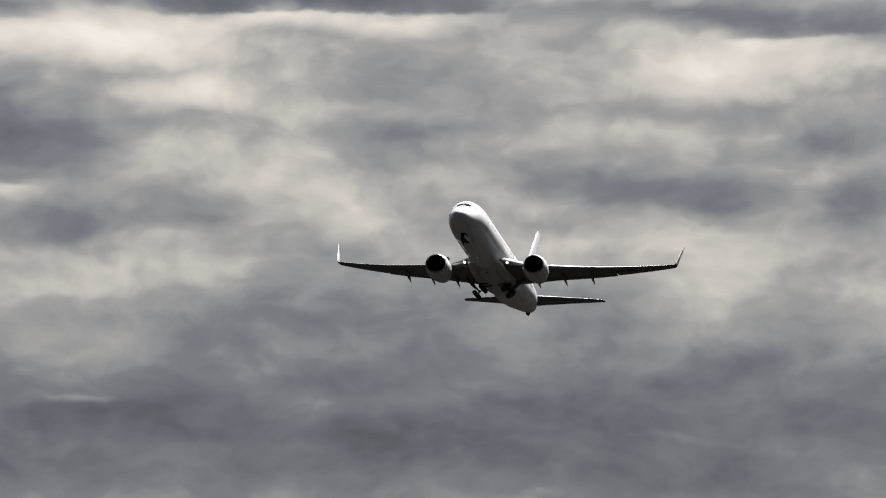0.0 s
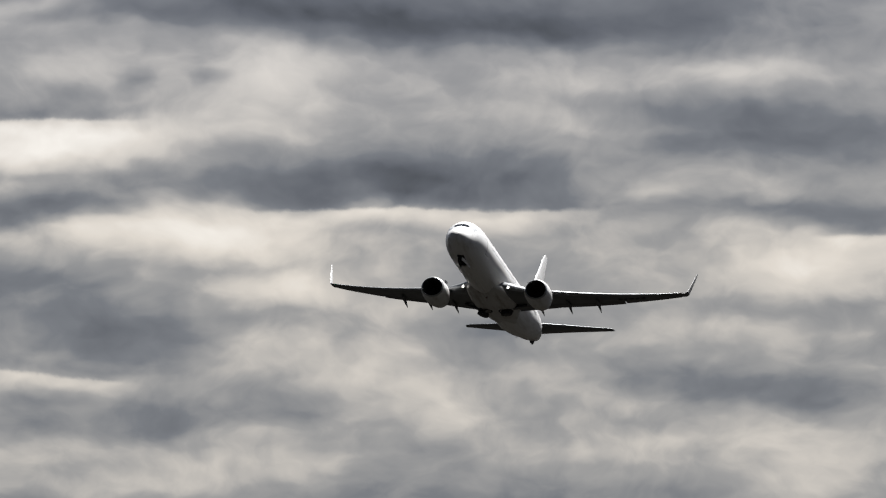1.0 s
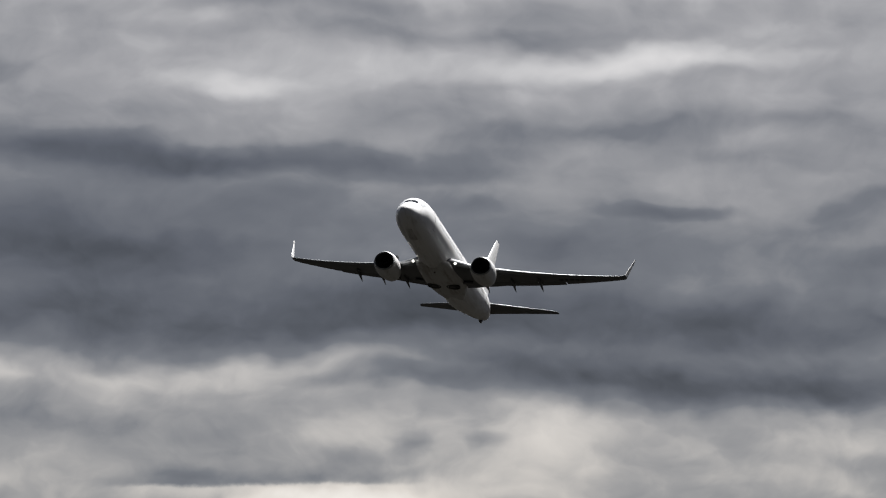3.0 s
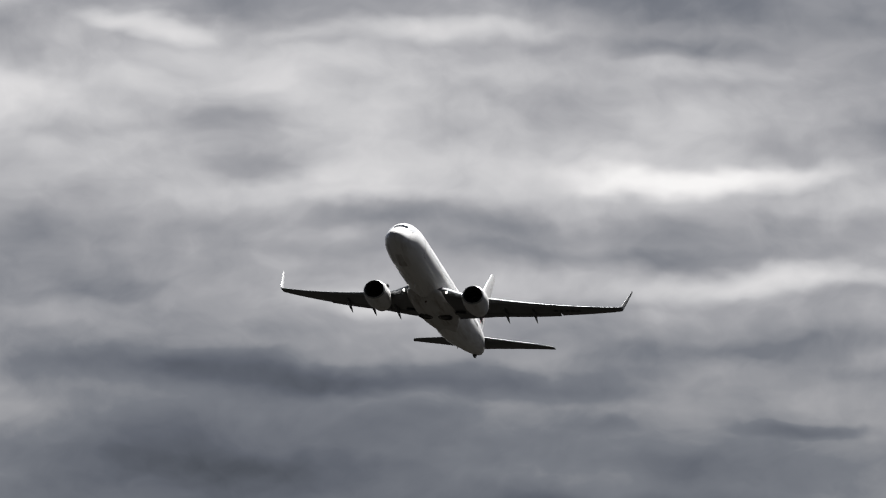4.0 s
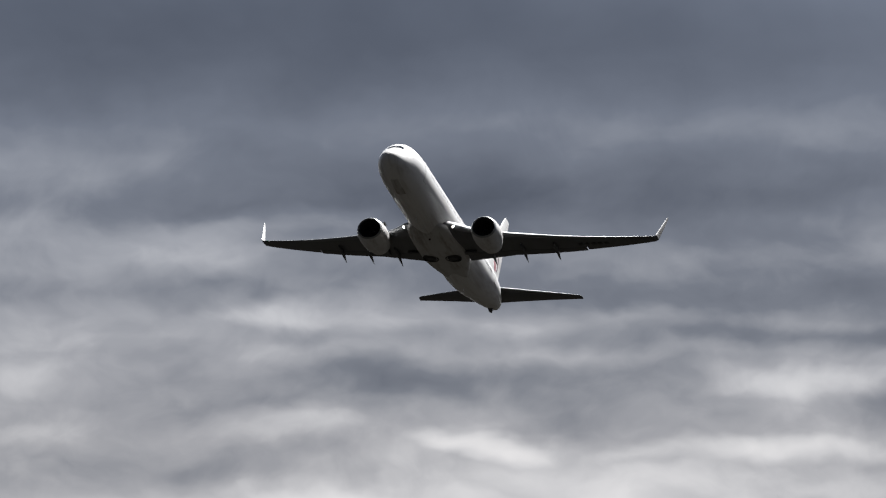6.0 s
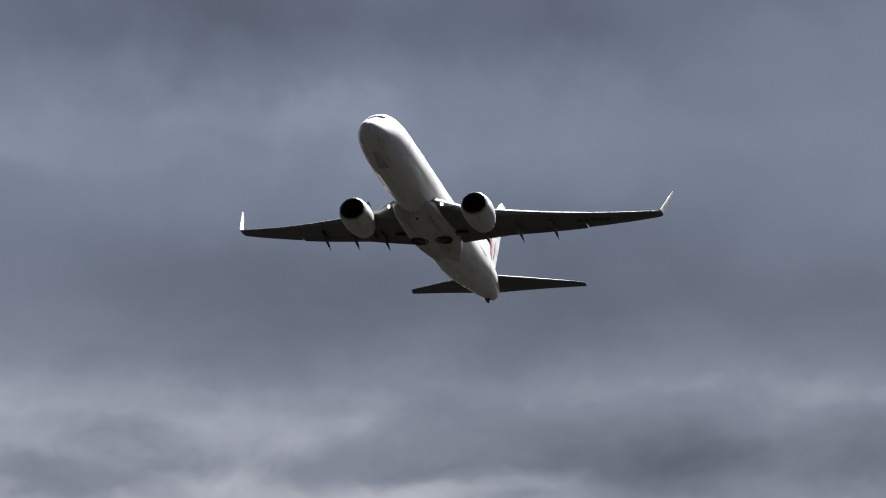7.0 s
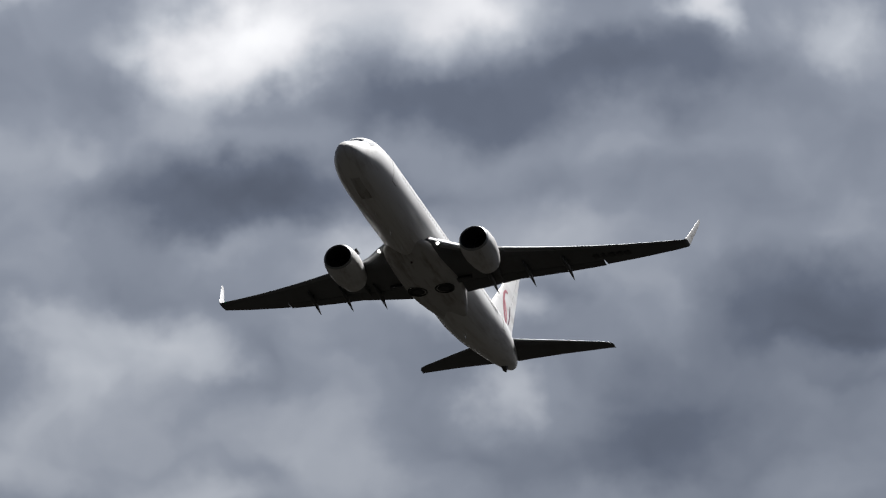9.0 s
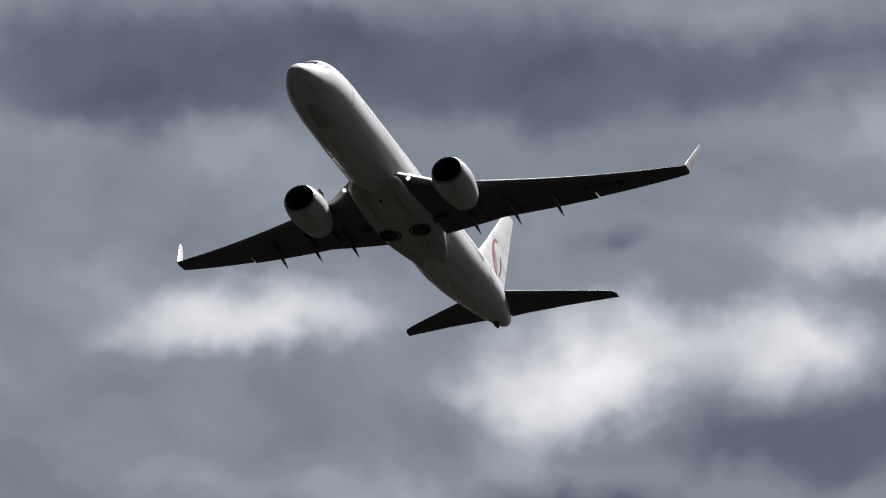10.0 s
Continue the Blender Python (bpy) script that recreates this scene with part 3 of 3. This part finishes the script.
        up = 1 if a == 0 else -1
        rings = [foil(root + Vector((0, c / 2, 0)), c, 0.12, (0, 0, 1), (1, 0, 0), n=6, camber=0), foil(tip + Vector((0, c / 4, 0)), c * 0.5, 0.12, (0, 0, 1), (1, 0, 0), n=6, camber=0)]
        part("blade_aerial", loft(rings), PAINT, body, "white blade aerial")
    part("beacon", lathe([(0, 0.01), (0.02, 0.06), (0.09, 0.1), (0.17, 0.07), (0.22, 0.01)]), REDLENS, body, "dark red unlit beacon", at=Matrix.Translation((0, NOSE - 14.2, -2.28)))
    # wing-to-body fairing
    fair = [(11.6, 0.5, -1.7, 0.2), (12.4, 1.35, -2.0, 0.4), (13.6, 1.82, -2.2, 0.75), (15.5, 2.02, -2.29, 0.95), (18.0, 2.08, -2.32, 1.0), (20.5, 1.94, -2.29, 0.9), (22.2, 1.55, -2.2, 0.62), (24.2, 0.95, -2.04, 0.3), (26.6, 0.3, -1.8, 0.12)]
    rings = []
    for k in range(27):
        s = 11.6 + 15.0 * k / 26
        w, zb, h = table(fair, s)
        ring = []
        for j in range(33):
            a = math.pi * j / 32
            x = w * math.copysign(abs(math.cos(a)) ** 0.62, math.cos(a))
            ring.append((x, NOSE - s, zb + h - h * abs(math.sin(a)) ** 0.75))
        rings.append(ring + [(-w * 0.6, NOSE - s, zb + h + 0.1), (w * 0.6, NOSE - s, zb + h + 0.1)])
    fairing = part("belly_fairing", loft(rings), BELLY, plane, "grimy belly fairing between the wings, its off-white toned down as shade", 60)
    for side in (-1, 1):
        # wheel well: only a dark proud ring, standing for the shaded opening
        part("wheel_well", lathe([(0.0, 0.585), (-0.012, 0.66), (0.03, 0.70), (0.14, 0.69), (0.2, 0.585), (0.0, 0.585)], n=36, ends=False), BAY, fairing, "dark rim of the round main wheel well",
             at=Matrix.Translation((side * 0.98, NOSE - 18.8, -2.35)) @ Matrix.Rotation(radians(-90), 4, "X"))
    # tail bumper, exhaust of the auxiliary power unit, tail light
    part("tail_skid", loft([foil((0, NOSE - 35.5, -0.25), 1.1, 0.5, (0, 0, 1), (1, 0, 0), n=6, camber=0), foil((0, NOSE - 35.85, -0.56), 0.55, 0.5, (0, 0, 1), (1, 0, 0), n=6, camber=0)]), STEEL, body, "small tail skid")
    part("exhaust_pipe", lathe([(0, 0.26), (0.25, 0.235), (0.26, 0.19), (0.02, 0.19)], n=24), HOT, body, "bare metal tail exhaust", at=pose(0, NOSE - 37.86, 0.9, 8))
    return body


def wing_geometry(x):
    """Leading edge, chord, height, thickness of the wing at x out from the middle."""
    if x < 3.6:
        le = 12.8 + (x - 1.5) * 1.143
    else:
        le = 15.2 + (x - 3.6) * 0.595
    te = 21.25 + 0.02 * (x - 1.5) if x < 5.8 else 21.336 + (x - 5.8) * 0.275
    u = max(0.0, (x - 1.5) / 15.7)
    z = -1.55 + (x - 1.5) * 0.106 + 1.12 * u**2.3
    return le, te - le, z, 0.145 - 0.05 * min(1, u * 1.4)


RIGGING = radians(0.8)        # the wing is set this much nose-up on the hull


def wing(side):
    xs = [1.2, 1.9, 2.6, 3.2, 3.6, 4.4, 5.2, 5.8, 6.8, 8, 9.2, 10.4, 11.6, 11.64, 12.2, 13.4, 14.6, 15.6, 16.2, 16.5]

    def ring(x, s0, s1, drop=0.0, back=0.0, turn=0.0, grow=0.0, n=13):
        le, chord, z, t = wing_geometry(x)
        z += 0.7 * chord * math.sin(RIGGING + radians(1.0))
        up = Vector((-side * (0.106 + 1.12 * 2.3 * max(0, (x - 1.5) / 15.7) ** 1.3 / 15.7), 0, 1))
        return [Vector(p) + Vector((0, -back, -drop)) for p in foil((side * x, NOSE - le + grow, z), chord + 2 * grow, t * (1 + grow), (side, 0, 0), up, RIGGING + turn, s0, s1, n)]

    w = part("wing", loft([ring(x, 0, 0.74 if x < 11.62 else 0.985) for x in xs]), WING_SHADE_GREY, plane, "swept wing, its grey darkened all over for the shaded underside", 50)
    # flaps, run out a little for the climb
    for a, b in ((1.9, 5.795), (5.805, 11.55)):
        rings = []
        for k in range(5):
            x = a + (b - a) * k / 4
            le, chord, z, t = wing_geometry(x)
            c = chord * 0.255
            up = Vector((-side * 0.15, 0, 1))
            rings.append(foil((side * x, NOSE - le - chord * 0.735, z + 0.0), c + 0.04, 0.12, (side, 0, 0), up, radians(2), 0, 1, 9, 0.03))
        part("flap", loft(rings), FLAP_SHADE_GREY, w, "slightly lowered grey flap")
    # aileron seam and slats of bare metal
    for a, b in ((4.2 + 1.7, 9.0), (9.06, 12.9), (12.96, 16.4)):
        rings = [ring(a + (b - a) * k / 4, 0.0, 0.075, 0.02, -0.03, 0, 0.02, 9) for k in range(5)]
        part("slat", loft(rings), BARE, w, "bare metal leading edge slat")
    rings = [ring(x, 0.0, 0.05, 0.0, -0.02, 0, 0.02, 9) for x in (2.15, 2.8, 3.4, 3.9)]
    part("leading_edge", loft(rings), BARE, w, "bare metal inner leading edge")
    # tip: the grey wing runs on into the bend, then a white blade stands up from it
    le, chord, z, t = wing_geometry(16.5)
    pos = Vector((16.5, NOSE - le, z + 0.7 * chord * math.sin(RIGGING + radians(1.0))))
    bend, blade, along = [], [], 0.0
    for k in range(15):
        step = 0.0 if k == 0 else (0.15 if k <= 3 else 0.1 if k <= 7 else 0.31)
        ang = radians(13 if k <= 3 else 13 + 66 * (k - 3) / 4 if k <= 7 else 79)
        along += step
        pos = pos + Vector((math.cos(ang) * step, -step * (0.6 if k <= 3 else 0.78), math.sin(ang) * step))
        c = chord * (1 - 0.22 * min(1.0, along / 0.85)) if along <= 0.86 else chord * (0.78 - 0.46 * (along - 0.85) / 2.17)
        c *= 1.0 if k < 14 else 0.82
        up = Vector((-math.sin(ang) * side, 0, math.cos(ang)))
        ring_k = foil((side * pos.x, pos.y, pos.z), c, 0.095, (side, 0, 0), up, 0, 0, 1, 13, 0.0)
        if k <= 6:
            bend.append(ring_k)
        if k >= 6:
            blade.append(ring_k)
    tip_piece = part("wing_tip", loft(bend), WING_SHADE_GREY, w, "grey wing tip that curves upwards", 50)
    part("winglet", loft(blade), PAINT, tip_piece, "white upright winglet blade", 50)
    # canoe fairings over the flap tracks
    for x, length in ((4.1, 3.3), (6.7, 3.3), (9.3, 3.0)):
        le, chord, z, t = wing_geometry(x)
        rings = []
        for k in range(13):
            u = k / 12
            r = 0.24 * (math.sin(math.pi * min(1, u * 0.95 + 0.03)) ** 0.6) * (1 - 0.55 * u)
            y = NOSE - le - chord * 0.97 + length * (0.86 - u)
            zz = z - 0.24 - 0.05 * u - 0.62 * max(0, u - 0.42) ** 1.2
            rings.append([(side * x + r * 0.72 * math.sin(2 * math.pi * j / 14), y, zz + 1.25 * r * math.cos(2 * math.pi * j / 14)) for j in range(14)])
        part("flap_track_fairing", loft(rings), FLAP_SHADE_GREY, w, "pointed canoe fairing under the trailing edge")
    # lamp in the wing root and at the tip
    part("landing_light", lathe([(0, 0.02), (0.03, 0.1), (0.06, 0.12), (0.12, 0.12), (0.14, 0.02)], n=18), LAMP, w, "lit landing light in the wing root", at=Matrix.Translation((side * 2.12, NOSE - wing_geometry(2.12)[0] + 0.05, wing_geometry(2.12)[2] + 0.03)))
    tip = wing_geometry(16.5)
    part("position_light", lathe([(0, 0.01), (0.03, 0.05), (0.12, 0.07), (0.25, 0.05), (0.3, 0.01)], n=12), GREENLENS if side > 0 else REDLENS, w, "small navigation light", at=Matrix.Translation((side * 16.5, NOSE - tip[0] + 0.05, tip[2])))
    if side < 0:
        # markings too small to read: plain bars, on the underside
        for k, width in enumerate((0.38, 0.28, 0.38, 0.34, 0.38)):
            x = 11.3 + 0.5 * k
            le, chord, z, t = wing_geometry(x)
            part("marking_bar", box(width, 0.6, 0.012, bevel=0.003), LETTER, w, "unreadable dark marking bar",
                 at=Matrix.Translation((side * x, NOSE - le - chord * 0.46, z - chord * 0.031 - 0.012 - 0.0)) @ Matrix.Rotation(math.atan(0.106 + 2.58 / 15.7 * ((x - 1.5) / 15.7) ** 1.3), 4, "Y") @ Matrix.Rotation(radians(-10), 4, "Z"))
    return w


def engine(side):
    """Fan cowling, inlet lip, fan, core nozzle, plug and pylon."""
    x, y, z = side * 4.92, NOSE - 12.85, -1.79
    at = pose(x, y, z, 2.0, 0, -side * 1.0)

    def pouch(px, pz, a, r):
        k = max(0.0, 1 - a / 2.6)
        return (px * (1 + 0.05 * k), pz * (1 - 0.09 * k) if pz < 0 else pz)

    cowl = part("engine", lathe([(0.10, 0.985), (0.3, 1.07), (0.7, 1.15), (1.3, 1.20), (2.0, 1.19), (2.7, 1.10), (3.3, 0.97), (3.75, 0.86), (3.76, 0.82), (3.2, 0.84), (2.2, 0.9), (1.2, 0.84), (0.9, 0.80), (0.3, 0.83), (0.12, 0.87), (0.10, 0.985)], n=48, squash=pouch, ends=False), COWL, plane,
                "white turbofan nacelle with a flattened underside", 50, at)
    bm = lathe([(0.13, 0.865), (0.05, 0.88), (0.0, 0.925), (0.03, 0.96), (0.10, 0.992), (0.16, 1.02)], n=48, squash=pouch, ends=False)
    part("inlet_lip", bm, LIP, cowl, "bare metal inlet lip")
    bm = lathe([(0.12, 0.868), (0.3, 0.828), (0.9, 0.797), (1.2, 0.80)], n=48, squash=pouch, ends=False)
    part("inlet_liner", bm, LINER, cowl, "dark inlet duct")
    part("spinner", lathe([(0.62, 0.01), (0.72, 0.09), (0.9, 0.19), (1.12, 0.27), (1.2, 0.27)], n=24), FAN, cowl, "dark pointed spinner")
    blades = None
    for k in range(24):
        if blades is None:
            bm = bmesh.new()
            rows = []
            for r, tw, c in ((0.26, 35, 0.17), (0.5, 50, 0.2), (0.78, 62, 0.24)):
                d = Vector((math.sin(radians(tw)), -math.cos(radians(tw)), 0)) * c / 2
                rows.append([Vector((0, -1.05, r)) - d, Vector((0.008, -1.05, r)), Vector((0, -1.05, r)) + d, Vector((-0.008, -1.05, r))])
            blades = part("fan_blade", loft(rows, bm=bm), FAN, cowl)
        else:
            b = new("fan_blade", blades.data)
            b.parent = cowl
            b.rotation_euler = (0, 2 * math.pi * k / 24, 0)
    part("fan_case", lathe([(1.3, 0.02), (1.3, 0.84), (1.4, 0.84), (1.4, 0.02)], n=32), LINER, cowl)
    part("core_nozzle", lathe([(2.6, 0.62), (3.3, 0.58), (3.9, 0.45), (4.15, 0.37), (4.16, 0.33), (3.6, 0.38)], n=32), HOT, cowl, "heat-stained core nozzle, coloured darker for the shade behind the cowling")
    part("exhaust_plug", lathe([(3.7, 0.27), (4.2, 0.18), (4.5, 0.02)], n=24), HOT, cowl, "pointed exhaust plug")
    # dark metal colour stands in for the strake's backlit silhouette
    part("strake", box(0.05, 0.8, 0.34, (0, 0, 0), 0.012), STEEL, cowl, "small strake on the cowling, coloured dark to read as a silhouette", at=Matrix.Translation((-side * 0.90, -1.35, 0.87)) @ Matrix.Rotation(radians(-side * 46), 4, "Y"))
    # pylon from cowling to wing
    rings = []
    for s, w_, zt, zb in ((0.9, 0.06, 1.16, 0.9), (1.7, 0.17, 1.30, 0.9), (2.8, 0.22, 1.20, 0.75), (3.8, 0.22, 0.95, 0.45), (5.0, 0.19, 0.85, 0.28), (6.2, 0.13, 0.80, 0.35), (7.2, 0.03, 0.72, 0.55)):
        rings.append([(w_ * math.copysign(abs(math.cos(a)) ** 0.5, math.cos(a)), -s, (zt + zb) / 2 + (zt - zb) / 2 * math.sin(a)) for a in [2 * math.pi * k / 16 for k in range(16)]])
    part("pylon", loft(rings), WING_SHADE_GREY, cowl, "engine pylon")
    return cowl


def tail():
    fin_rows = [(1.4, 30.5, 37.2), (2.4, 31.65, 37.5), (3.2, 32.55, 37.75), (5.0, 34.45, 38.4), (7.0, 36.4, 39.1), (8.6, 37.95, 39.7), (8.95, 38.4, 39.8)]
    fin = part("tail_fin", loft([foil((0, NOSE - a, z), b - a, 0.085 if z < 8.9 else 0.05, (0, 0, 1), (1, 0, 0), 0, 0, 1, 13, 0) for z, a, b in fin_rows]), PAINT, plane, "white swept tail fin with a red emblem", 50)
    dorsal = [(1.7, 25.6, 32.2), (1.95, 26.8, 32.2), (2.3, 28.5, 32.4), (2.8, 30.5, 32.8), (3.4, 32.3, 33.4)]
    part("dorsal_fillet", loft([foil((0, NOSE - a, z), b - a, 0.05, (0, 0, 1), (1, 0, 0), 0, 0, 1, 9, 0) for z, a, b in dorsal]), PAINT, fin, "low fillet ahead of the fin")
    rud = [(2.3, 35.85, 37.45), (5.0, 37.15, 38.4), (8.5, 38.95, 39.65)]
    part("rudder_seam", loft([foil((0, NOSE - a, z), 0.05, 4.6 * (b - a) ** 0.5, (0, 0, 1), (1, 0, 0), 0, 0.0, 1, 5, 0) for z, a, b in rud]), SEAM, fin)

    def fin_side(s, z, side, off):
        for (z0, a0, b0), (z1, a1, b1) in zip(fin_rows, fin_rows[1:]):
            if z0 <= z <= z1:
                u = (z - z0) / (z1 - z0)
                a, b = a0 + (a1 - a0) * u, b0 + (b1 - b0) * u
                q = min(0.999, max(0.001, (s - a) / (b - a)))
                return Vector((side * ((b - a) * 0.085 * 5 * (0.2969 * math.sqrt(q) - 0.126 * q - 0.3516 * q**2 + 0.2843 * q**3 - 0.1036 * q**4) + 0.004 + off), NOSE - s, z))
        return Vector((0, NOSE - s, z))

    def stroke(name, mat, label, path, side):
        """A band on the fin's skin along path: aft, height, half width."""
        rows = []
        count = 4 * (len(path) - 1)
        for k in range(count + 1):
            i, u = min(k // 4, len(path) - 2), (k / 4 - min(k // 4, len(path) - 2))
            p, q = path[i], path[i + 1]
            s, z, hw = [p[c] + (q[c] - p[c]) * u for c in range(3)]
            dx, dz = q[0] - p[0], q[1] - p[1]
            l = math.hypot(dx, dz)
            nx, nz = -dz / l, dx / l
            rows.append([fin_side(s + nx * hw, z + nz * hw, side, 0.012), fin_side(s, z, side, 0.014), fin_side(s - nx * hw, z - nz * hw, side, 0.012),
                         fin_side(s - nx * hw, z - nz * hw, side, -0.004), fin_side(s + nx * hw, z + nz * hw, side, -0.004)])
        part(name, loft(rows), mat, fin, label)

    for side in (-1, 1):
        # a ring open at the top, with a plume in it
        arc = [(35.95 + 1.0 * math.cos(radians(a)) * 0.8, 4.35 + 1.25 * math.sin(radians(a)), 0.07 + 0.13 * math.sin(radians((a - 60) * 0.62)) ** 2) for a in range(75, 290, 24)]
        stroke("emblem_ring", RED, "red open ring of the fin emblem", arc, side)
        stroke("emblem_arc", PLUM, "plum arc of the fin emblem", [(36.3, 3.15, 0.06), (36.65, 3.6, 0.12), (36.8, 4.2, 0.13), (36.8, 4.8, 0.06)], side)
        stroke("emblem_plume", ROSE, "rose plume of the fin emblem", [(35.4, 4.75, 0.05), (35.6, 4.3, 0.15), (35.8, 3.8, 0.18), (35.95, 3.35, 0.08)], side)
    for side in (-1, 1):
        rows = [(0.5, 33.9, 37.75, 0.89), (1.3, 34.45, 37.85, 0.99), (4.0, 36.3, 38.5, 1.37), (6.6, 38.2, 39.35, 1.77), (7.05, 38.6, 39.5, 1.84), (7.2, 38.95, 39.6, 1.86)]
        t = part("tailplane", loft([foil((side * x, NOSE - a, z), b - a, 0.09, (side, 0, 0), (-side * 0.14, 0, 1), 0, 0, 1, 13, 0) for x, a, b, z in rows]), WING_SHADE_GREY, plane, "grey swept tailplane", 50)
        part("leading_edge", loft([foil((side * x, NOSE - a + 0.012, z), b - a, 0.094, (side, 0, 0), (-side * 0.14, 0, 1), 0, 0, 0.06, 9, 0) for x, a, b, z in rows[1:5]]), BARE, t, "bare metal leading edge")


def tyre_set(gear, xs, radius, width, z, y=0.0):
    for x in xs:
        prof = [(-width / 2, radius * 0.55), (-width * 0.5, radius * 0.8), (-width * 0.36, radius * 0.96), (0, radius), (width * 0.36, radius * 0.96), (width * 0.5, radius * 0.8), (width / 2, radius * 0.55)]
        part("tyre", lathe(prof, axis="x", n=28), RUBBER, gear, "black rubber tyre", at=Matrix.Translation((x, y, z)))
        part("rim", lathe([(-width * 0.52, 0.02), (-width * 0.52, radius * 0.3), (-width * 0.50, radius * 0.56), (width * 0.50, radius * 0.56), (width * 0.52, radius * 0.3), (width * 0.52, 0.02)], axis="x", n=20), HUB, gear, "dark wheel hub", at=Matrix.Translation((x, y, z)))


def main_gear(side):
    bm = rod((0, 0, 0.1), (0, 0, -1.1), 0.14)
    rod((0, 0, -1.1), (0, 0, -1.92), 0.09, bm=bm)
    rod((-0.5, 0, -1.9), (0.5, 0, -1.9), 0.07, bm=bm)
    rod((0, 0, -0.95), (-side * 0.95, 0, -0.05), 0.06, bm=bm)
    rod((0, -0.16, -1.0), (0, -0.42, -1.45), 0.04, bm=bm)
    rod((0, -0.42, -1.45), (0, -0.12, -1.85), 0.04, bm=bm)
    g = part("main_gear", bm, STEEL, plane, "folding main undercarriage leg")
    tyre_set(g, (-0.43, 0.43), 0.565, 0.4, -1.9)
    part("leg_door", box(0.04, 0.6, 1.2, (side * 0.15, 0, -0.85), 0.015), FLAP_SHADE_GREY, g, "grey door on the gear leg")
    return g


def nose_gear():
    bm = rod((0, 0, 0.05), (0, 0, -0.75), 0.09)
    rod((0, 0, -0.75), (0, 0, -1.25), 0.06, bm=bm)
    rod((-0.26, 0, -1.25), (0.26, 0, -1.25), 0.045, bm=bm)
    rod((0, 0.05, -0.65), (0, 0.75, 0.0), 0.045, bm=bm)
    g = part("nose_gear", bm, STEEL, plane, "folding nose undercarriage leg")
    tyre_set(g, (-0.2, 0.2), 0.345, 0.2, -1.25)
    return g


def nose_door(side):
    bm = skin_patch(1.51, 4.29, 180 - side * 0.3, 180 - side * 12, 0.004, 0.03, 8, 4)
    hinge = hull(2.9, 180 - side * 12)
    bmesh.ops.translate(bm, verts=bm.verts, vec=-hinge)
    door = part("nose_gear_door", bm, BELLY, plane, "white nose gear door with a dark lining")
    bm = skin_patch(1.54, 4.26, 180 - side * 0.5, 180 - side * 11.8, -0.035, 0.02, 8, 4)
    bmesh.ops.translate(bm, verts=bm.verts, vec=-hinge)
    part("door_lining", bm, BAY, door, "dark inner lining")
    return door, hinge


fuselage()
for s in (1, -1):
    wing(s)
    engine(s)
tail()
gear_right, gear_left, gear_nose = main_gear(1), main_gear(-1), nose_gear()
door_right, hinge_right = nose_door(1)
door_left, hinge_left = nose_door(-1)


# ---- what moves ----
def motions():
    walk(plane, [
        (0, pose(5.17, 1140.56, 70.32, 12.58, -1.16, 168.58)),
        (0.5, pose(0.89, 1105.43, 76.31, 12.29, -0.96, 168.59)),
        (1, pose(-3.78, 1074.32, 82.44, 11.97, -2.38, 168.42)),
        (1.5, pose(-10.23, 1074.66, 91.04, 11.95, -2.92, 168.53)),
        (2, pose(-18.92, 1096.86, 101.80, 11.80, -3.37, 168.72)),
        (3.5, pose(-43.70, 1146.30, 135.35, 12.00, -4.89, 168.98)),
        (4, pose(-49.39, 1110.06, 141.24, 12.15, -4.92, 169.06)),
        (4.5, pose(-54.79, 1071.11, 146.83, 12.16, -4.14, 169.43)),
        (5, pose(-59.97, 1032.20, 152.28, 12.02, -3.02, 169.85)),
        (5.5, pose(-64.93, 991.78, 157.32, 11.87, -2.20, 170.08)),
        (6, pose(-69.95, 952.16, 162.41, 11.79, -1.64, 170.15)),
        (7.5, pose(-89.83, 864.85, 181.87, 11.59, 0.80, 170.34)),
        (8, pose(-98.82, 851.58, 191.29, 11.74, 1.98, 170.61)),
        (8.5, pose(-104.93, 809.83, 194.30, 11.78, 2.79, 171.05)),
        (9, pose(-111.26, 770.91, 197.64, 11.74, 3.51, 170.91)),
        (9.5, pose(-116.97, 728.87, 199.83, 11.49, 4.79, 171.14)),
        (10, pose(-122.32, 687.32, 203.24, 11.15, 5.27, 170.60)),
    ])
    # the main legs fold inwards, the nose leg forwards, then the nose doors shut
    for gear, side in ((gear_right, 1), (gear_left, -1)):
        lag = 0 if side > 0 else 0.1
        walk(gear, [(t, pose(side * 2.86, NOSE - 18.8, -1.7, 0, side * a, 0)) for t, a in
                    ((0, 46 + lag * 60), (0.4, 58 + lag * 60), (0.8, 69 + lag * 60), (1.2, 79 + lag * 50), (1.6, 87), (2.0, 90), (10, 90))])
    walk(gear_nose, [(t, pose(0, NOSE - 3.6, -1.6, a, 0, 0)) for t, a in ((0, 62), (0.4, 77), (0.8, 86), (1.2, 90), (10, 90))])
    for door, hinge, side in ((door_right, hinge_right, 1), (door_left, hinge_left, -1)):
        walk(door, [(t, pose(*hinge, 0, -side * a, 0)) for t, a in ((0, 86), (1.8, 86), (2.1, 78), (2.9, 12), (3.15, 0), (10, 0))])


motions()
